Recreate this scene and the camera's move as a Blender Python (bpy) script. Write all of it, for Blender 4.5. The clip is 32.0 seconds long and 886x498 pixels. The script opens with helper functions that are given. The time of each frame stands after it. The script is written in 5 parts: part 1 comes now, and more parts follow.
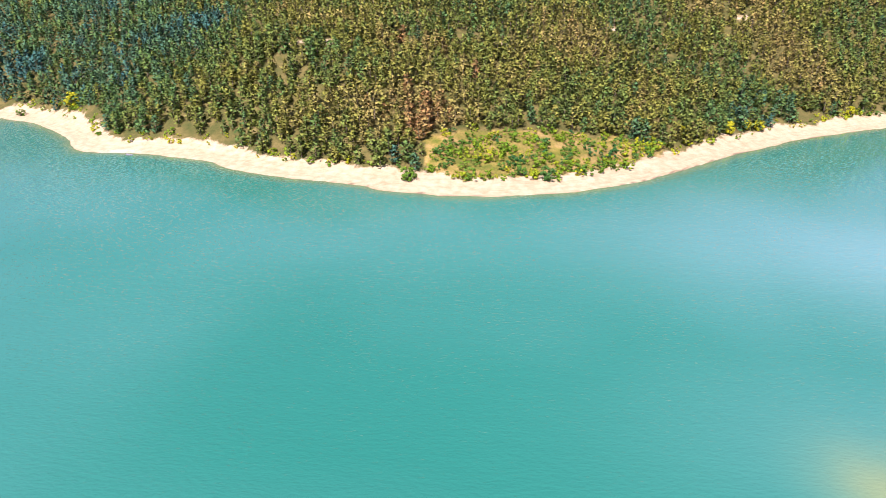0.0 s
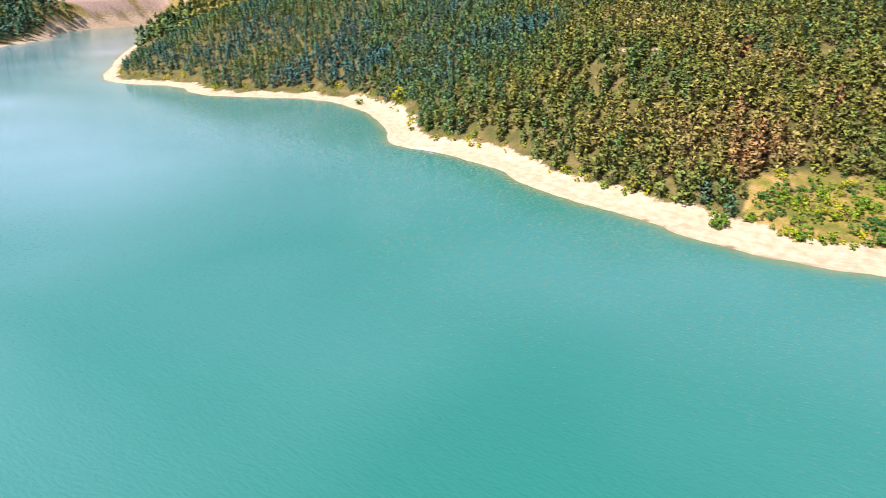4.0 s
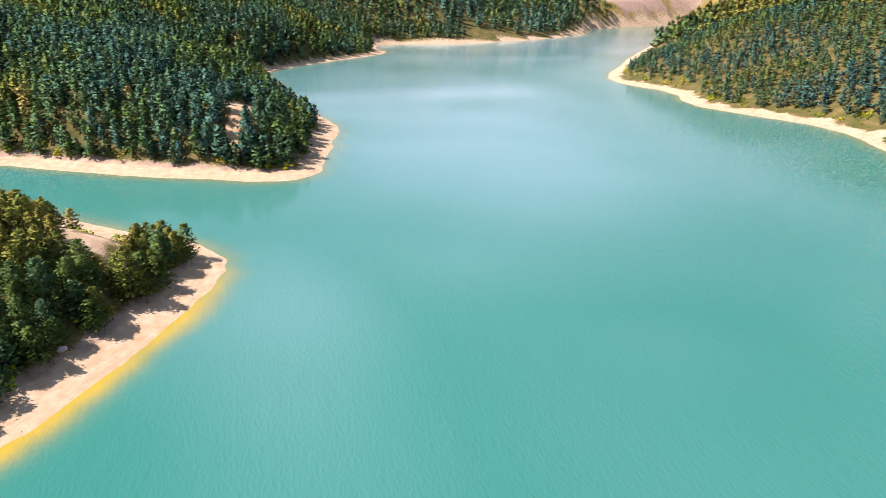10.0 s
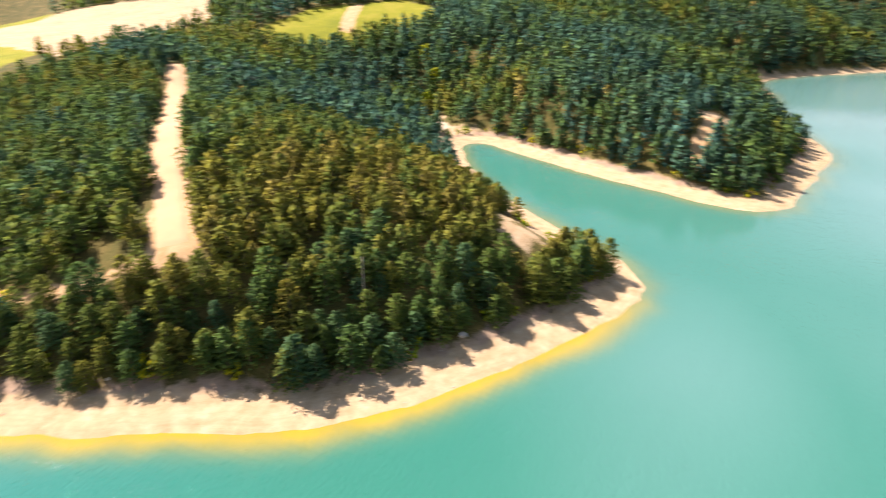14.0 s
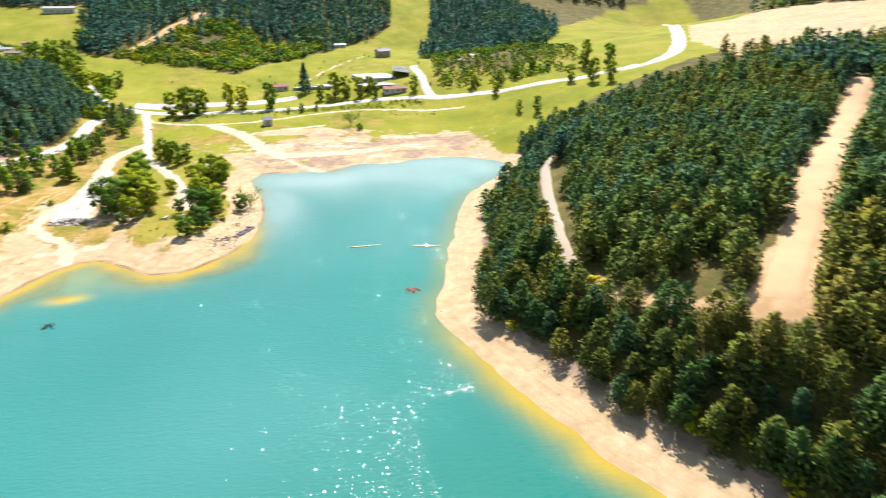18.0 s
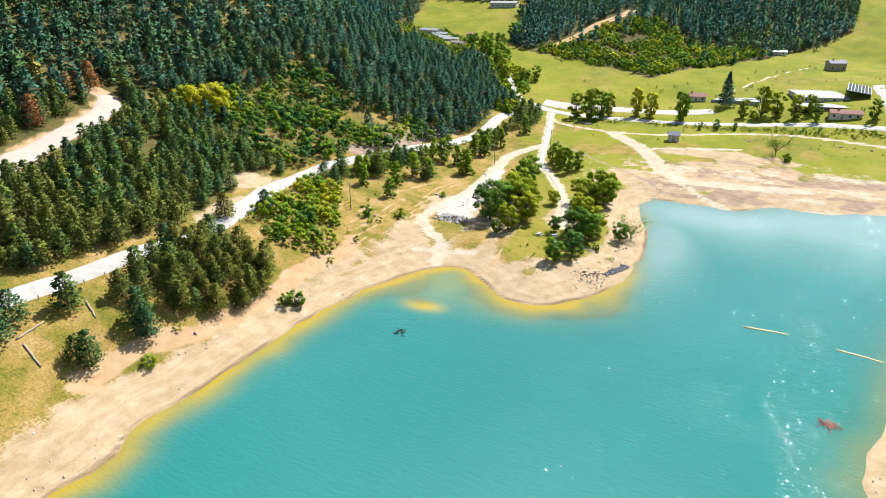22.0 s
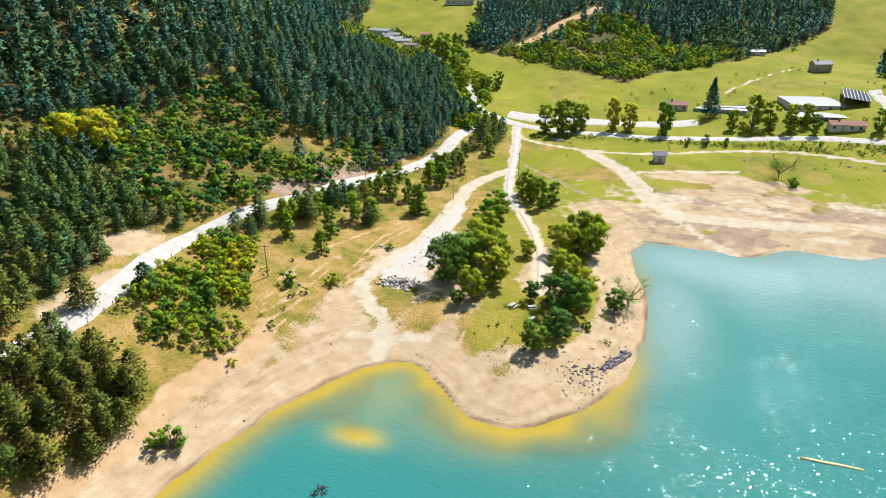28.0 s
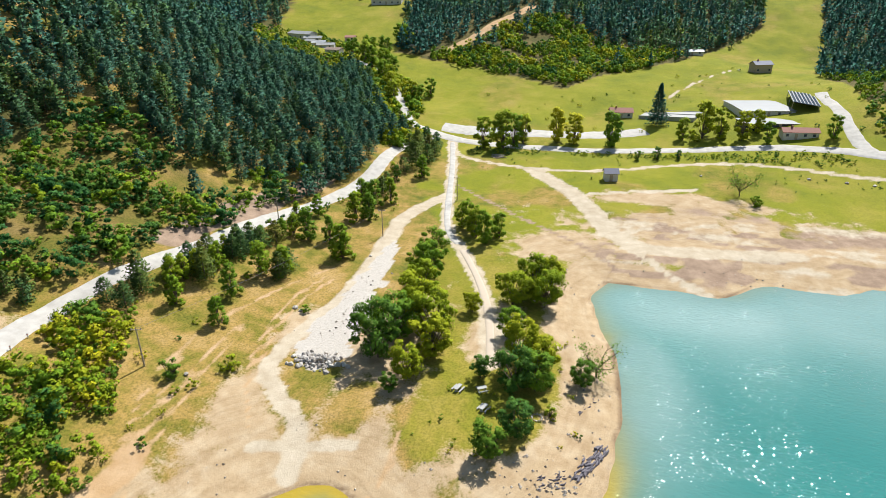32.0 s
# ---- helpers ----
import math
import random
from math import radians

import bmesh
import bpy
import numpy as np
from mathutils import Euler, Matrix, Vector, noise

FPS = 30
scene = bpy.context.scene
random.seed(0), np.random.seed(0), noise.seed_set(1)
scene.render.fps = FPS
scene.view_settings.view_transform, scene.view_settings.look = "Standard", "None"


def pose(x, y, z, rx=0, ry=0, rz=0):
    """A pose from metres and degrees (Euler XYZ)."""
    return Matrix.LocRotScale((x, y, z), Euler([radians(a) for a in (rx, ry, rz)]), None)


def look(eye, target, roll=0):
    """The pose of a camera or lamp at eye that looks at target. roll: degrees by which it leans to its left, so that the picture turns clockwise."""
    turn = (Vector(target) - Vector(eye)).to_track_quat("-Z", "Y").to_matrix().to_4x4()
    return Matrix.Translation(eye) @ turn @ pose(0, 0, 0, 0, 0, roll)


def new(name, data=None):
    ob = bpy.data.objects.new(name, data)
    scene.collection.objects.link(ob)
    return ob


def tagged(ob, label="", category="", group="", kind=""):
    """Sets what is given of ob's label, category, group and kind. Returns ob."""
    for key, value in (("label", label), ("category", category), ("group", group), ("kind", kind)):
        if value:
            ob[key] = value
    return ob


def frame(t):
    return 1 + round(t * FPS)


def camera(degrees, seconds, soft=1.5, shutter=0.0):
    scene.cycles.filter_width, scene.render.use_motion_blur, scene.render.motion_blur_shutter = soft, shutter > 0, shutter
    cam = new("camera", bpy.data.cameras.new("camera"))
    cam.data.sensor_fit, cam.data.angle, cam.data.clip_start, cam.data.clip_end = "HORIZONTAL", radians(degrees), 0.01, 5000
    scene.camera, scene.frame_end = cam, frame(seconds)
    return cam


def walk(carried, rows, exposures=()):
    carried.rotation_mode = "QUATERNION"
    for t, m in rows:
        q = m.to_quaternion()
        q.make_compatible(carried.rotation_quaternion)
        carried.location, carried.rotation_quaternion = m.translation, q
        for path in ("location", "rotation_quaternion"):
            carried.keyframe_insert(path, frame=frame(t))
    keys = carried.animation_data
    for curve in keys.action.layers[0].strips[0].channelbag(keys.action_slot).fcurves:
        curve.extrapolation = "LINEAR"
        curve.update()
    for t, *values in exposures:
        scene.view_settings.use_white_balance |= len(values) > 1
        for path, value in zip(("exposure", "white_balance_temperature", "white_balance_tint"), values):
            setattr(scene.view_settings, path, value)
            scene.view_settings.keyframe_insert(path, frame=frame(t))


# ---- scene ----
cam = camera(70.0, 32.0, soft=0.8, shutter=0.5)
PATH = [
    (0, (0.03, 0.02, 63.66), (-0.13, 46.24, 44.59), 0.06),
    (0.5, (0.37, 3.45, 63.75), (-1.81, 49.62, 44.68), 0.03),
    (1, (0.66, 6.92, 63.81), (-4.45, 52.86, 44.76), 0.04),
    (1.5, (0.82, 10.34, 63.87), (-6.79, 55.94, 44.83), 0.04),
    (2, (0.77, 13.77, 63.92), (-10.87, 58.53, 44.90), 0.12),
    (2.5, (0.59, 17.15, 63.98), (-14.02, 61.03, 44.97), 0.14),
    (3, (0.22, 20.52, 64.00), (-16.97, 63.46, 45.01), 0.18),
    (3.5, (-0.38, 23.99, 64.00), (-19.95, 65.91, 45.01), 0.24),
    (5.5, (-4.24, 37.47, 64.41), (-33.71, 73.09, 45.35), 0.23),
    (6, (-5.59, 40.23, 64.54), (-37.30, 73.86, 45.50), 0.23),
    (6.5, (-7.00, 42.78, 64.69), (-40.62, 74.50, 45.62), 0.27),
    (7, (-8.37, 45.12, 64.88), (-43.92, 74.64, 45.79), 0.34),
    (7.5, (-9.70, 47.12, 65.02), (-46.93, 74.48, 45.90), 0.41),
    (8, (-11.16, 48.90, 65.10), (-50.09, 73.76, 45.97), 0.47),
    (8.5, (-12.93, 50.72, 65.08), (-53.32, 73.14, 45.95), 0.56),
    (9, (-14.89, 52.34, 65.06), (-56.65, 72.05, 45.90), 0.59),
    (9.5, (-16.87, 53.86, 65.05), (-59.72, 71.03, 45.85), 0.52),
    (10, (-18.85, 55.20, 65.20), (-62.62, 69.82, 45.96), 0.60),
    (10.5, (-21.01, 56.46, 65.46), (-65.51, 68.59, 46.15), 0.64),
    (11, (-23.32, 57.45, 65.72), (-68.43, 66.92, 46.32), 0.71),
    (11.5, (-25.83, 58.30, 65.82), (-71.37, 65.20, 46.37), 0.75),
    (12, (-28.42, 59.00, 65.61), (-74.26, 63.44, 46.14), 0.73),
    (12.5, (-30.96, 59.34, 65.21), (-76.98, 61.39, 45.77), 0.49),
    (13, (-33.53, 59.45, 64.99), (-79.58, 58.33, 45.55), 0.37),
    (13.5, (-35.82, 59.30, 64.89), (-81.14, 50.99, 45.46), 0.17),
    (14, (-37.87, 58.79, 64.76), (-80.19, 40.53, 45.38), -0.09),
    (14.5, (-39.73, 57.98, 64.61), (-77.21, 31.08, 45.32), -0.06),
    (15, (-41.56, 56.60, 64.53), (-72.47, 22.34, 45.26), 0.00),
    (15.5, (-43.16, 55.12, 64.57), (-70.51, 17.96, 45.30), 0.05),
    (17.5, (-47.77, 46.07, 64.67), (-63.99, 2.92, 45.30), 0.14),
    (18, (-48.66, 43.03, 64.74), (-58.47, -1.99, 45.31), 0.09),
    (18.5, (-49.34, 39.99, 64.72), (-54.47, -5.78, 45.27), -0.01),
    (19, (-49.69, 36.51, 64.75), (-51.36, -9.51, 45.27), -0.04),
    (19.5, (-49.68, 32.82, 64.75), (-47.04, -13.14, 45.25), -0.09),
    (20, (-49.33, 28.84, 64.69), (-41.14, -16.47, 45.21), -0.20),
    (20.5, (-48.56, 24.93, 64.91), (-34.95, -19.02, 45.35), -0.14),
    (21, (-47.42, 20.74, 65.05), (-29.48, -21.59, 45.40), -0.05),
    (21.5, (-46.18, 17.11, 65.20), (-28.23, -25.19, 45.51), -0.05),
    (22, (-44.98, 13.68, 65.23), (-27.01, -28.61, 45.52), -0.05),
    (22.5, (-43.83, 10.14, 65.15), (-25.84, -32.14, 45.42), -0.15),
    (23, (-42.71, 6.84, 65.15), (-24.96, -35.53, 45.40), -0.17),
    (23.5, (-41.71, 3.59, 65.16), (-24.32, -38.90, 45.38), -0.27),
    (24, (-40.60, 0.16, 65.11), (-23.77, -42.56, 45.31), -0.26),
    (24.5, (-39.53, -3.17, 65.02), (-22.89, -45.96, 45.20), -0.28),
    (25, (-38.53, -6.56, 65.09), (-21.87, -49.33, 45.25), -0.30),
    (25.5, (-37.59, -9.93, 65.19), (-20.91, -52.67, 45.32), -0.33),
    (27.5, (-33.58, -23.39, 65.67), (-17.97, -66.46, 45.63), -0.30),
    (28, (-32.47, -27.09, 65.61), (-17.16, -70.26, 45.55), -0.32),
    (28.5, (-31.53, -30.65, 65.58), (-16.34, -73.84, 45.48), -0.34),
    (29, (-30.71, -34.16, 65.68), (-15.95, -77.49, 45.56), -0.32),
    (29.5, (-29.89, -37.57, 65.77), (-15.53, -81.03, 45.62), -0.47),
    (30, (-28.96, -41.13, 65.97), (-15.37, -84.81, 45.79), -0.52),
    (30.5, (-28.00, -44.58, 66.10), (-15.12, -88.46, 45.88), -0.60),
    (31, (-27.10, -48.19, 66.21), (-14.98, -92.25, 45.93), -0.49),
    (31.5, (-26.35, -51.68, 66.15), (-14.92, -95.92, 45.86), -0.39),
    (32, (-25.76, -55.29, 66.22), (-14.97, -99.70, 45.94), -0.46),
]

walk(cam, [(t, look(eye, target, roll)) for t, eye, target, roll in PATH],
     exposures=[(0, 1.03, 5900, 29), (9, 1.03, 6250, 30), (12.5, 1.13, 6700, 28), (14, 1.25, 7050, 25), (15, 1.25, 6900, 18), (18, 1.0, 6400, 12), (21, 0.78, 6100, 10), (24, 0.72, 6050, 9), (32, 0.53, 6150, 9)])

# ---- world and sun ----
SUN_YAW, SUN_UP = 163.0, 52.0      # degrees left of +y, degrees above the horizon
world = bpy.data.worlds.new("world")
scene.world = world
world.use_nodes = True
wn = world.node_tree
sky = wn.nodes.new("ShaderNodeTexSky")
sky.sky_type = "NISHITA"
sky.sun_disc = False
sky.sun_elevation = radians(SUN_UP)
sky.sun_rotation = radians(-SUN_YAW)
sky.air_density, sky.dust_density = 1.5, 1.0
wn.links.new(sky.outputs[0], wn.nodes["Background"].inputs[0])
wn.nodes["Background"].inputs[1].default_value = 0.074
sun_data = bpy.data.lights.new("sun", "SUN")
sun_data.energy, sun_data.angle, sun_data.color = 5.0, radians(0.6), (1.0, 0.965, 0.91)
sun = new("sun", sun_data)
sun_dir = Vector((-math.sin(radians(SUN_YAW)) * math.cos(radians(SUN_UP)), math.cos(radians(SUN_YAW)) * math.cos(radians(SUN_UP)), math.sin(radians(SUN_UP))))
sun.matrix_world = look(sun_dir * 400, (0, 0, 0))


# ---- material helpers ----
def material(name):
    m = bpy.data.materials.new(name)
    m.use_nodes = True
    return m, m.node_tree, m.node_tree.nodes["Principled BSDF"]


def node(tree, kind, **values):
    n = tree.nodes.new(kind)
    for key, v in values.items():
        n.inputs[key.replace("_", " ")].default_value = v
    return n


def noise_tex(tree, scale, detail=4.0, rough=0.55, vector=None):
    n = node(tree, "ShaderNodeTexNoise", Scale=scale, Detail=detail, Roughness=rough)
    if vector is None:
        vector = tree.nodes.new("ShaderNodeTexCoord").outputs["Object"]
    tree.links.new(vector, n.inputs["Vector"])
    return n.outputs["Fac"]


def attr(tree, name):
    n = tree.nodes.new("ShaderNodeAttribute")
    n.attribute_name = name
    return n.outputs["Fac"]


def ramp(tree, fac, stops):
    n = tree.nodes.new("ShaderNodeValToRGB")
    e = n.color_ramp.elements
    while len(e) < len(stops):
        e.new(0.5)
    for el, (p, c) in zip(e, stops):
        el.position, el.color = p, (*c, 1) if len(c) == 3 else c
    tree.links.new(fac, n.inputs[0])
    return n.outputs[0]


def blend(tree, fac, a, b, mode="MIX"):
    n = tree.nodes.new("ShaderNodeMix")
    n.data_type, n.blend_type = "RGBA", mode
    for sock, v in ((n.inputs["Factor"], fac), (n.inputs["A"], a), (n.inputs["B"], b)):
        if isinstance(v, (int, float)):
            sock.default_value = v
        elif isinstance(v, tuple):
            sock.default_value = (*v, 1)
        else:
            tree.links.new(v, sock)
    return n.outputs["Result"]


def calc(tree, op, a, b=0.0, c=None, clamp=False):
    n = tree.nodes.new("ShaderNodeMath")
    n.operation, n.use_clamp = op, clamp
    for sock, v in zip(n.inputs, (a, b, c)):
        if v is None:
            continue
        if isinstance(v, (int, float)):
            sock.default_value = v
        else:
            tree.links.new(v, sock)
    return n.outputs[0]


def bump(tree, bsdf, height, strength=0.3, distance=0.1):
    n = node(tree, "ShaderNodeBump", Strength=strength, Distance=distance)
    tree.links.new(height, n.inputs["Height"])
    tree.links.new(n.outputs[0], bsdf.inputs["Normal"])


def simple(name, color, rough=0.8, spread=0.25, scale=1.5, metal=0.0, relief=0.15):
    """A plain surface with grain and stains at two scales."""
    m, t, b = material(name)
    dark = tuple(c * (1 - spread) for c in color)
    lite = tuple(min(1, c * (1 + spread)) for c in color)
    big = blend(t, noise_tex(t, scale), dark, lite)
    col = blend(t, noise_tex(t, scale * 9, 3), big, color)
    t.links.new(col, b.inputs["Base Color"])
    b.inputs["Roughness"].default_value, b.inputs["Metallic"].default_value = rough, metal
    if relief:
        bump(t, b, noise_tex(t, scale * 14, 3), relief, 0.05)
    return m

# ---- plan of the reservoir ----
SHORE_EAST = [(700, 320), (420, 235), (300, 200), (200, 165), (130, 135), (96, 102), (75, 74), (56, 44), (36, 14), (24, -8), (25, -20), (32, -24),
              (28, -34), (32, -42), (29.5, -52), (27.3, -68), (25, -84), (21.5, -99), (15.5, -111.5), (7.5, -118)]
SHORE_PICNIC = [(0.5, -114), (-7, -106), (-18, -105), (-26.5, -114.5), (-32.3, -126), (-35, -146), (-32, -165), (-27, -190)]
SHORE_BAY = [(-45, -189), (-54, -187), (-60, -190), (-67, -196), (-77, -195), (-84, -194), (-91, -200), (-112, -199), (-124, -187)]
SHORE_SPIT = [(-121, -175), (-104, -157), (-93, -138), (-84, -108), (-75.5, -84), (-71.5, -68), (-78.5, -49), (-86, -29), (-95, -12), (-100, 3),
              (-112.5, 17), (-125.5, 26.5), (-138, 34.5), (-155, 43.5), (-174, 50), (-186.5, 46), (-197, 34), (-212, 15), (-235, -8), (-262, -28), (-290, -42)]
SHORE_SECOND = [(-298, -32), (-282, -12), (-268, 14), (-256, 38), (-247, 57), (-242, 71), (-248, 83), (-266, 88), (-300, 97), (-325, 105),
                (-357, 102), (-420, 85), (-481, 92), (-530, 80), (-575, 97), (-630, 160), (-683, 220), (-740, 210), (-790, 235), (-770, 330),
                (-815, 460), (-888, 566), (-1014, 640), (-1058, 793), (-1120, 960)]
SHORE_NORTH = [(-1000, 870), (-800, 640), (-600, 450), (-520, 385), (-466, 337), (-427, 326), (-382, 340), (-340, 316), (-300, 329), (-261, 344),
               (-222, 328), (-205, 318), (-172, 286), (-161, 268), (-150, 258), (-131, 259), (-111, 252), (-93, 246), (-85, 236), (-60, 222),
               (-38, 216), (-18, 205), (2, 200), (21, 200), (40, 203), (61, 212), (87, 230), (119, 256), (156, 283), (192, 301),
               (218, 313), (300, 345), (420, 380), (700, 470)]
# hills and slopes: x, y, height of the ground
HILLS_SPIT = [(-118, -31, 17.5), (-242, -150, 32), (-106, -45, 12), (-102, -79, 10.5), (-131, -155, 12), (-175, 18, 11), (-137, 20, 6),
              (-165, -76, 27), (-180, -15, 18), (-320, -70, 3), (-300, -170, 34), (-190, -190, 22)]
HILLS_WEST = [(-284, 55, 19), (-373, 49, 26), (-316, -8, 22), (-321, 20, 21), (-387, -54, 44), (-338, -77, 4), (-480, -60, 45), (-420, -160, 50), (-560, 0, 38),
              (-620, 90, 32), (-800, 50, 70), (-900, 300, 60), (-1100, 500, 70), (-1200, 0, 120), (-700, -250, 90), (-330, -280, 40), (-520, -420, 80), (-259, -60, 6)]
HILLS_NORTH = [(29, 330, 36), (-70, 307, 38), (-266, 442, 40), (-180, 309, 8), (-29, 247, 12), (0, 450, 70), (-120, 460, 76), (150, 420, 60),
               (-420, 420, 40), (-330, 560, 75), (300, 480, 70), (-600, 620, 70), (-1250, 1050, 60), (-900, 1200, 90), (20, 222, 4)]
HILLS_EAST = [(57, -73, 12), (28, -286, 5), (70, -140, 11), (85, -121, 17), (118, -166, 27), (136, -161, 34), (139, -192, 42), (102, -171, 22),
              (82, -206, 21), (104, -212, 33), (63, -213, 10), (57, -252, 12), (79, -151, 15), (61, -155, 10), (210, -260, 85), (95, -40, 22), (140, 20, 32),
              (260, 60, 60), (120, -280, 38), (260, -150, 90), (45, -230, 5.5), (38, -180, 4), (45, -110, 6), (120, -350, 24)]
HILLS_SOUTH = [(-31, -250, 5), (-50, -320, 8), (43, -457, 32), (142, -407, 26), (-149, -338, 24), (-211, -544, 40), (-138, -456, 14), (-110, -266, 6),
               (-60, -300, 7), (60, -360, 13), (-27, -454, 21), (-62, -357, 12), (28, -503, 42), (160, -431, 24), (-80, -430, 18), (-100, -700, 90),
               (150, -650, 70), (-420, -560, 16), (-300, -750, 80), (300, -500, 60), (10, -380, 14), (-16, -292, 6), (-140, -230, 7), (-60, -230, 3.5)]
FAR = [(1400, 900, 200), (0, 1500, 220), (-1500, 1600, 180), (-2300, 0, 240), (-1600, -1300, 230), (0, -1500, 230), (1300, -900, 220), (900, -200, 200)]

shore = np.array(SHORE_EAST + SHORE_PICNIC + SHORE_BAY + SHORE_SPIT + SHORE_SECOND + SHORE_NORTH, float)


def rounded(line, closed=True, times=2):
    """Corner-cutting: a smoother line through the same bends."""
    p = np.asarray(line, float)
    for _ in range(times):
        q = np.roll(p, -1, 0) if closed else p[1:]
        r = p if closed else p[:-1]
        mid = np.stack([0.75 * r + 0.25 * q, 0.25 * r + 0.75 * q], 1).reshape(-1, p.shape[1])
        p = mid if closed else np.concatenate([p[:1], mid, p[-1:]])
    return p


shore_line = rounded(shore, times=1)


def to_line(pts, line, closed=False):
    """Distance of each point to a line of many pieces."""
    a = line if closed else line[:-1]
    b = np.roll(line, -1, 0) if closed else line[1:]
    best = np.full(len(pts), 1e9)
    for p, q in zip(a[:, :2], b[:, :2]):
        d = q - p
        u = np.clip(((pts - p) @ d) / (d @ d + 1e-9), 0, 1)
        best = np.minimum(best, ((pts - p - u[:, None] * d) ** 2).sum(1))
    return np.sqrt(best)


def inside(pts, line):
    x, y = pts[:, 0], pts[:, 1]
    odd = np.zeros(len(pts), bool)
    for (ax, ay), (bx, by) in zip(line, np.roll(line, -1, 0)):
        cross = (ay > y) != (by > y)
        odd ^= cross & (x < (bx - ax) * (y - ay) / (by - ay + 1e-12) + ax)
    return odd


def smooth(a, b, v):
    t = np.clip((v - a) / (b - a), 0, 1)
    return t * t * (3 - 2 * t)


def value_noise(x, y, size, seed):
    """Smooth noise from -1 to 1 on the plan."""
    rng = np.random.RandomState(seed)
    table = rng.rand(256, 256) * 2 - 1
    u, v = x / size + 500.3, y / size + 500.7
    i, j = np.floor(u).astype(int), np.floor(v).astype(int)
    f, g = u - i, v - j
    f, g = f * f * (3 - 2 * f), g * g * (3 - 2 * g)
    at = lambda a, b: table[a % 256, b % 256]
    return (at(i, j) * (1 - f) + at(i + 1, j) * f) * (1 - g) + (at(i, j + 1) * (1 - f) + at(i + 1, j + 1) * f) * g


hills = np.array(HILLS_SPIT + HILLS_WEST + HILLS_NORTH + HILLS_EAST + HILLS_SOUTH + FAR, float)
ring = shore_line[(np.abs(shore_line[:, 0]) < 900) & (np.abs(shore_line[:, 1]) < 800)][::2]
centres = np.concatenate([hills, np.c_[ring, np.full(len(ring), 0.5)]])
n_c = len(centres)
reach = np.sqrt(((centres[:, None, :2] - centres[None, :, :2]) ** 2).sum(-1) + 36.0)
system = np.block([[reach + np.eye(n_c) * -0.4, np.ones((n_c, 1))], [np.ones((1, n_c)), np.zeros((1, 1))]])
weights = np.linalg.solve(system, np.r_[centres[:, 2], 0])

# sandbars and shallows: x, y, radius, how far the bed rises
SHOALS = [(15, -103, 7, 2.2), (-32, -114, 6, 1.2), (24, -14, 7, 1.0), (64, 68, 9, 1.3), (-8, -102, 11, 1.3), (6, -96, 4.2, 4.4), (9, -101, 7, 1.4), (-24, -105, 7, 1.6), (-31, -108, 6, 1.4), (-40, -150, 8, -1.2), (-35, -175, 9, -1.0)]


def shore_distance(pts):
    """Metres from the water's edge, above zero on land."""
    d = to_line(pts, shore_line, True)
    return np.where(inside(pts, shore_line), -d, d)


def height(pts):
    """Height of the ground or lake bed, and the distance from the water's edge."""
    pts = np.asarray(pts, float)
    d = shore_distance(pts) + 0.8 * value_noise(pts[:, 0], pts[:, 1], 9, 3) + 0.5 * value_noise(pts[:, 0], pts[:, 1], 3.5, 4)
    z = np.full(len(pts), weights[-1])
    for c, w in zip(centres, weights):
        z += w * np.sqrt((pts[:, 0] - c[0]) ** 2 + (pts[:, 1] - c[1]) ** 2 + 36.0)
    rough = 0.9 * value_noise(pts[:, 0], pts[:, 1], 23, 5) + 0.25 * value_noise(pts[:, 0], pts[:, 1], 6, 6)
    land = 0.14 * np.clip(d, 0, 13) + smooth(5, 24, d) * np.maximum(z + rough * smooth(2, 12, z) - 1.6, 0.02 * d)
    bed = -0.16 * np.clip(-d, 0, 4) - 0.45 * np.clip(-d - 4, 0, 30)
    for sx, sy, r, up in SHOALS:
        bed += up * np.exp(-((pts[:, 0] - sx) ** 2 + (pts[:, 1] - sy) ** 2) / r**2) * smooth(0, 3, -d)
    return np.where(d > 0, land, np.minimum(bed, -0.12 * np.clip(-d, 0, 1.2))), d


def steps(spans):
    out = [spans[0][0]]
    for a, b, s in spans:
        k = max(1, int(round((b - a) / s)))
        out += list(np.linspace(a, b, k + 1)[1:])
    return np.array(out)


GX = steps([(-2600, -1300, 100), (-1300, -700, 20), (-700, -340, 8), (-340, -190, 3.2), (-190, -45, 1.7), (-45, 40, 1.0), (40, 60, 1.6), (60, 120, 2.2), (120, 340, 4.5), (340, 1000, 30), (1000, 2000, 100)])
GY = steps([(-2000, -1000, 100), (-1000, -560, 14), (-560, -320, 4), (-320, -152, 1.8), (-152, -88, 1.0), (-88, 58, 1.7), (58, 190, 5.5), (190, 300, 2.6), (300, 370, 4), (370, 640, 8), (640, 1200, 20), (1200, 2200, 100)])
gx, gy = np.meshgrid(GX, GY)
plan = np.c_[gx.ravel(), gy.ravel()]
ground_z, ground_d = height(plan)
Z_GRID, D_GRID = ground_z.reshape(gx.shape), ground_d.reshape(gx.shape)


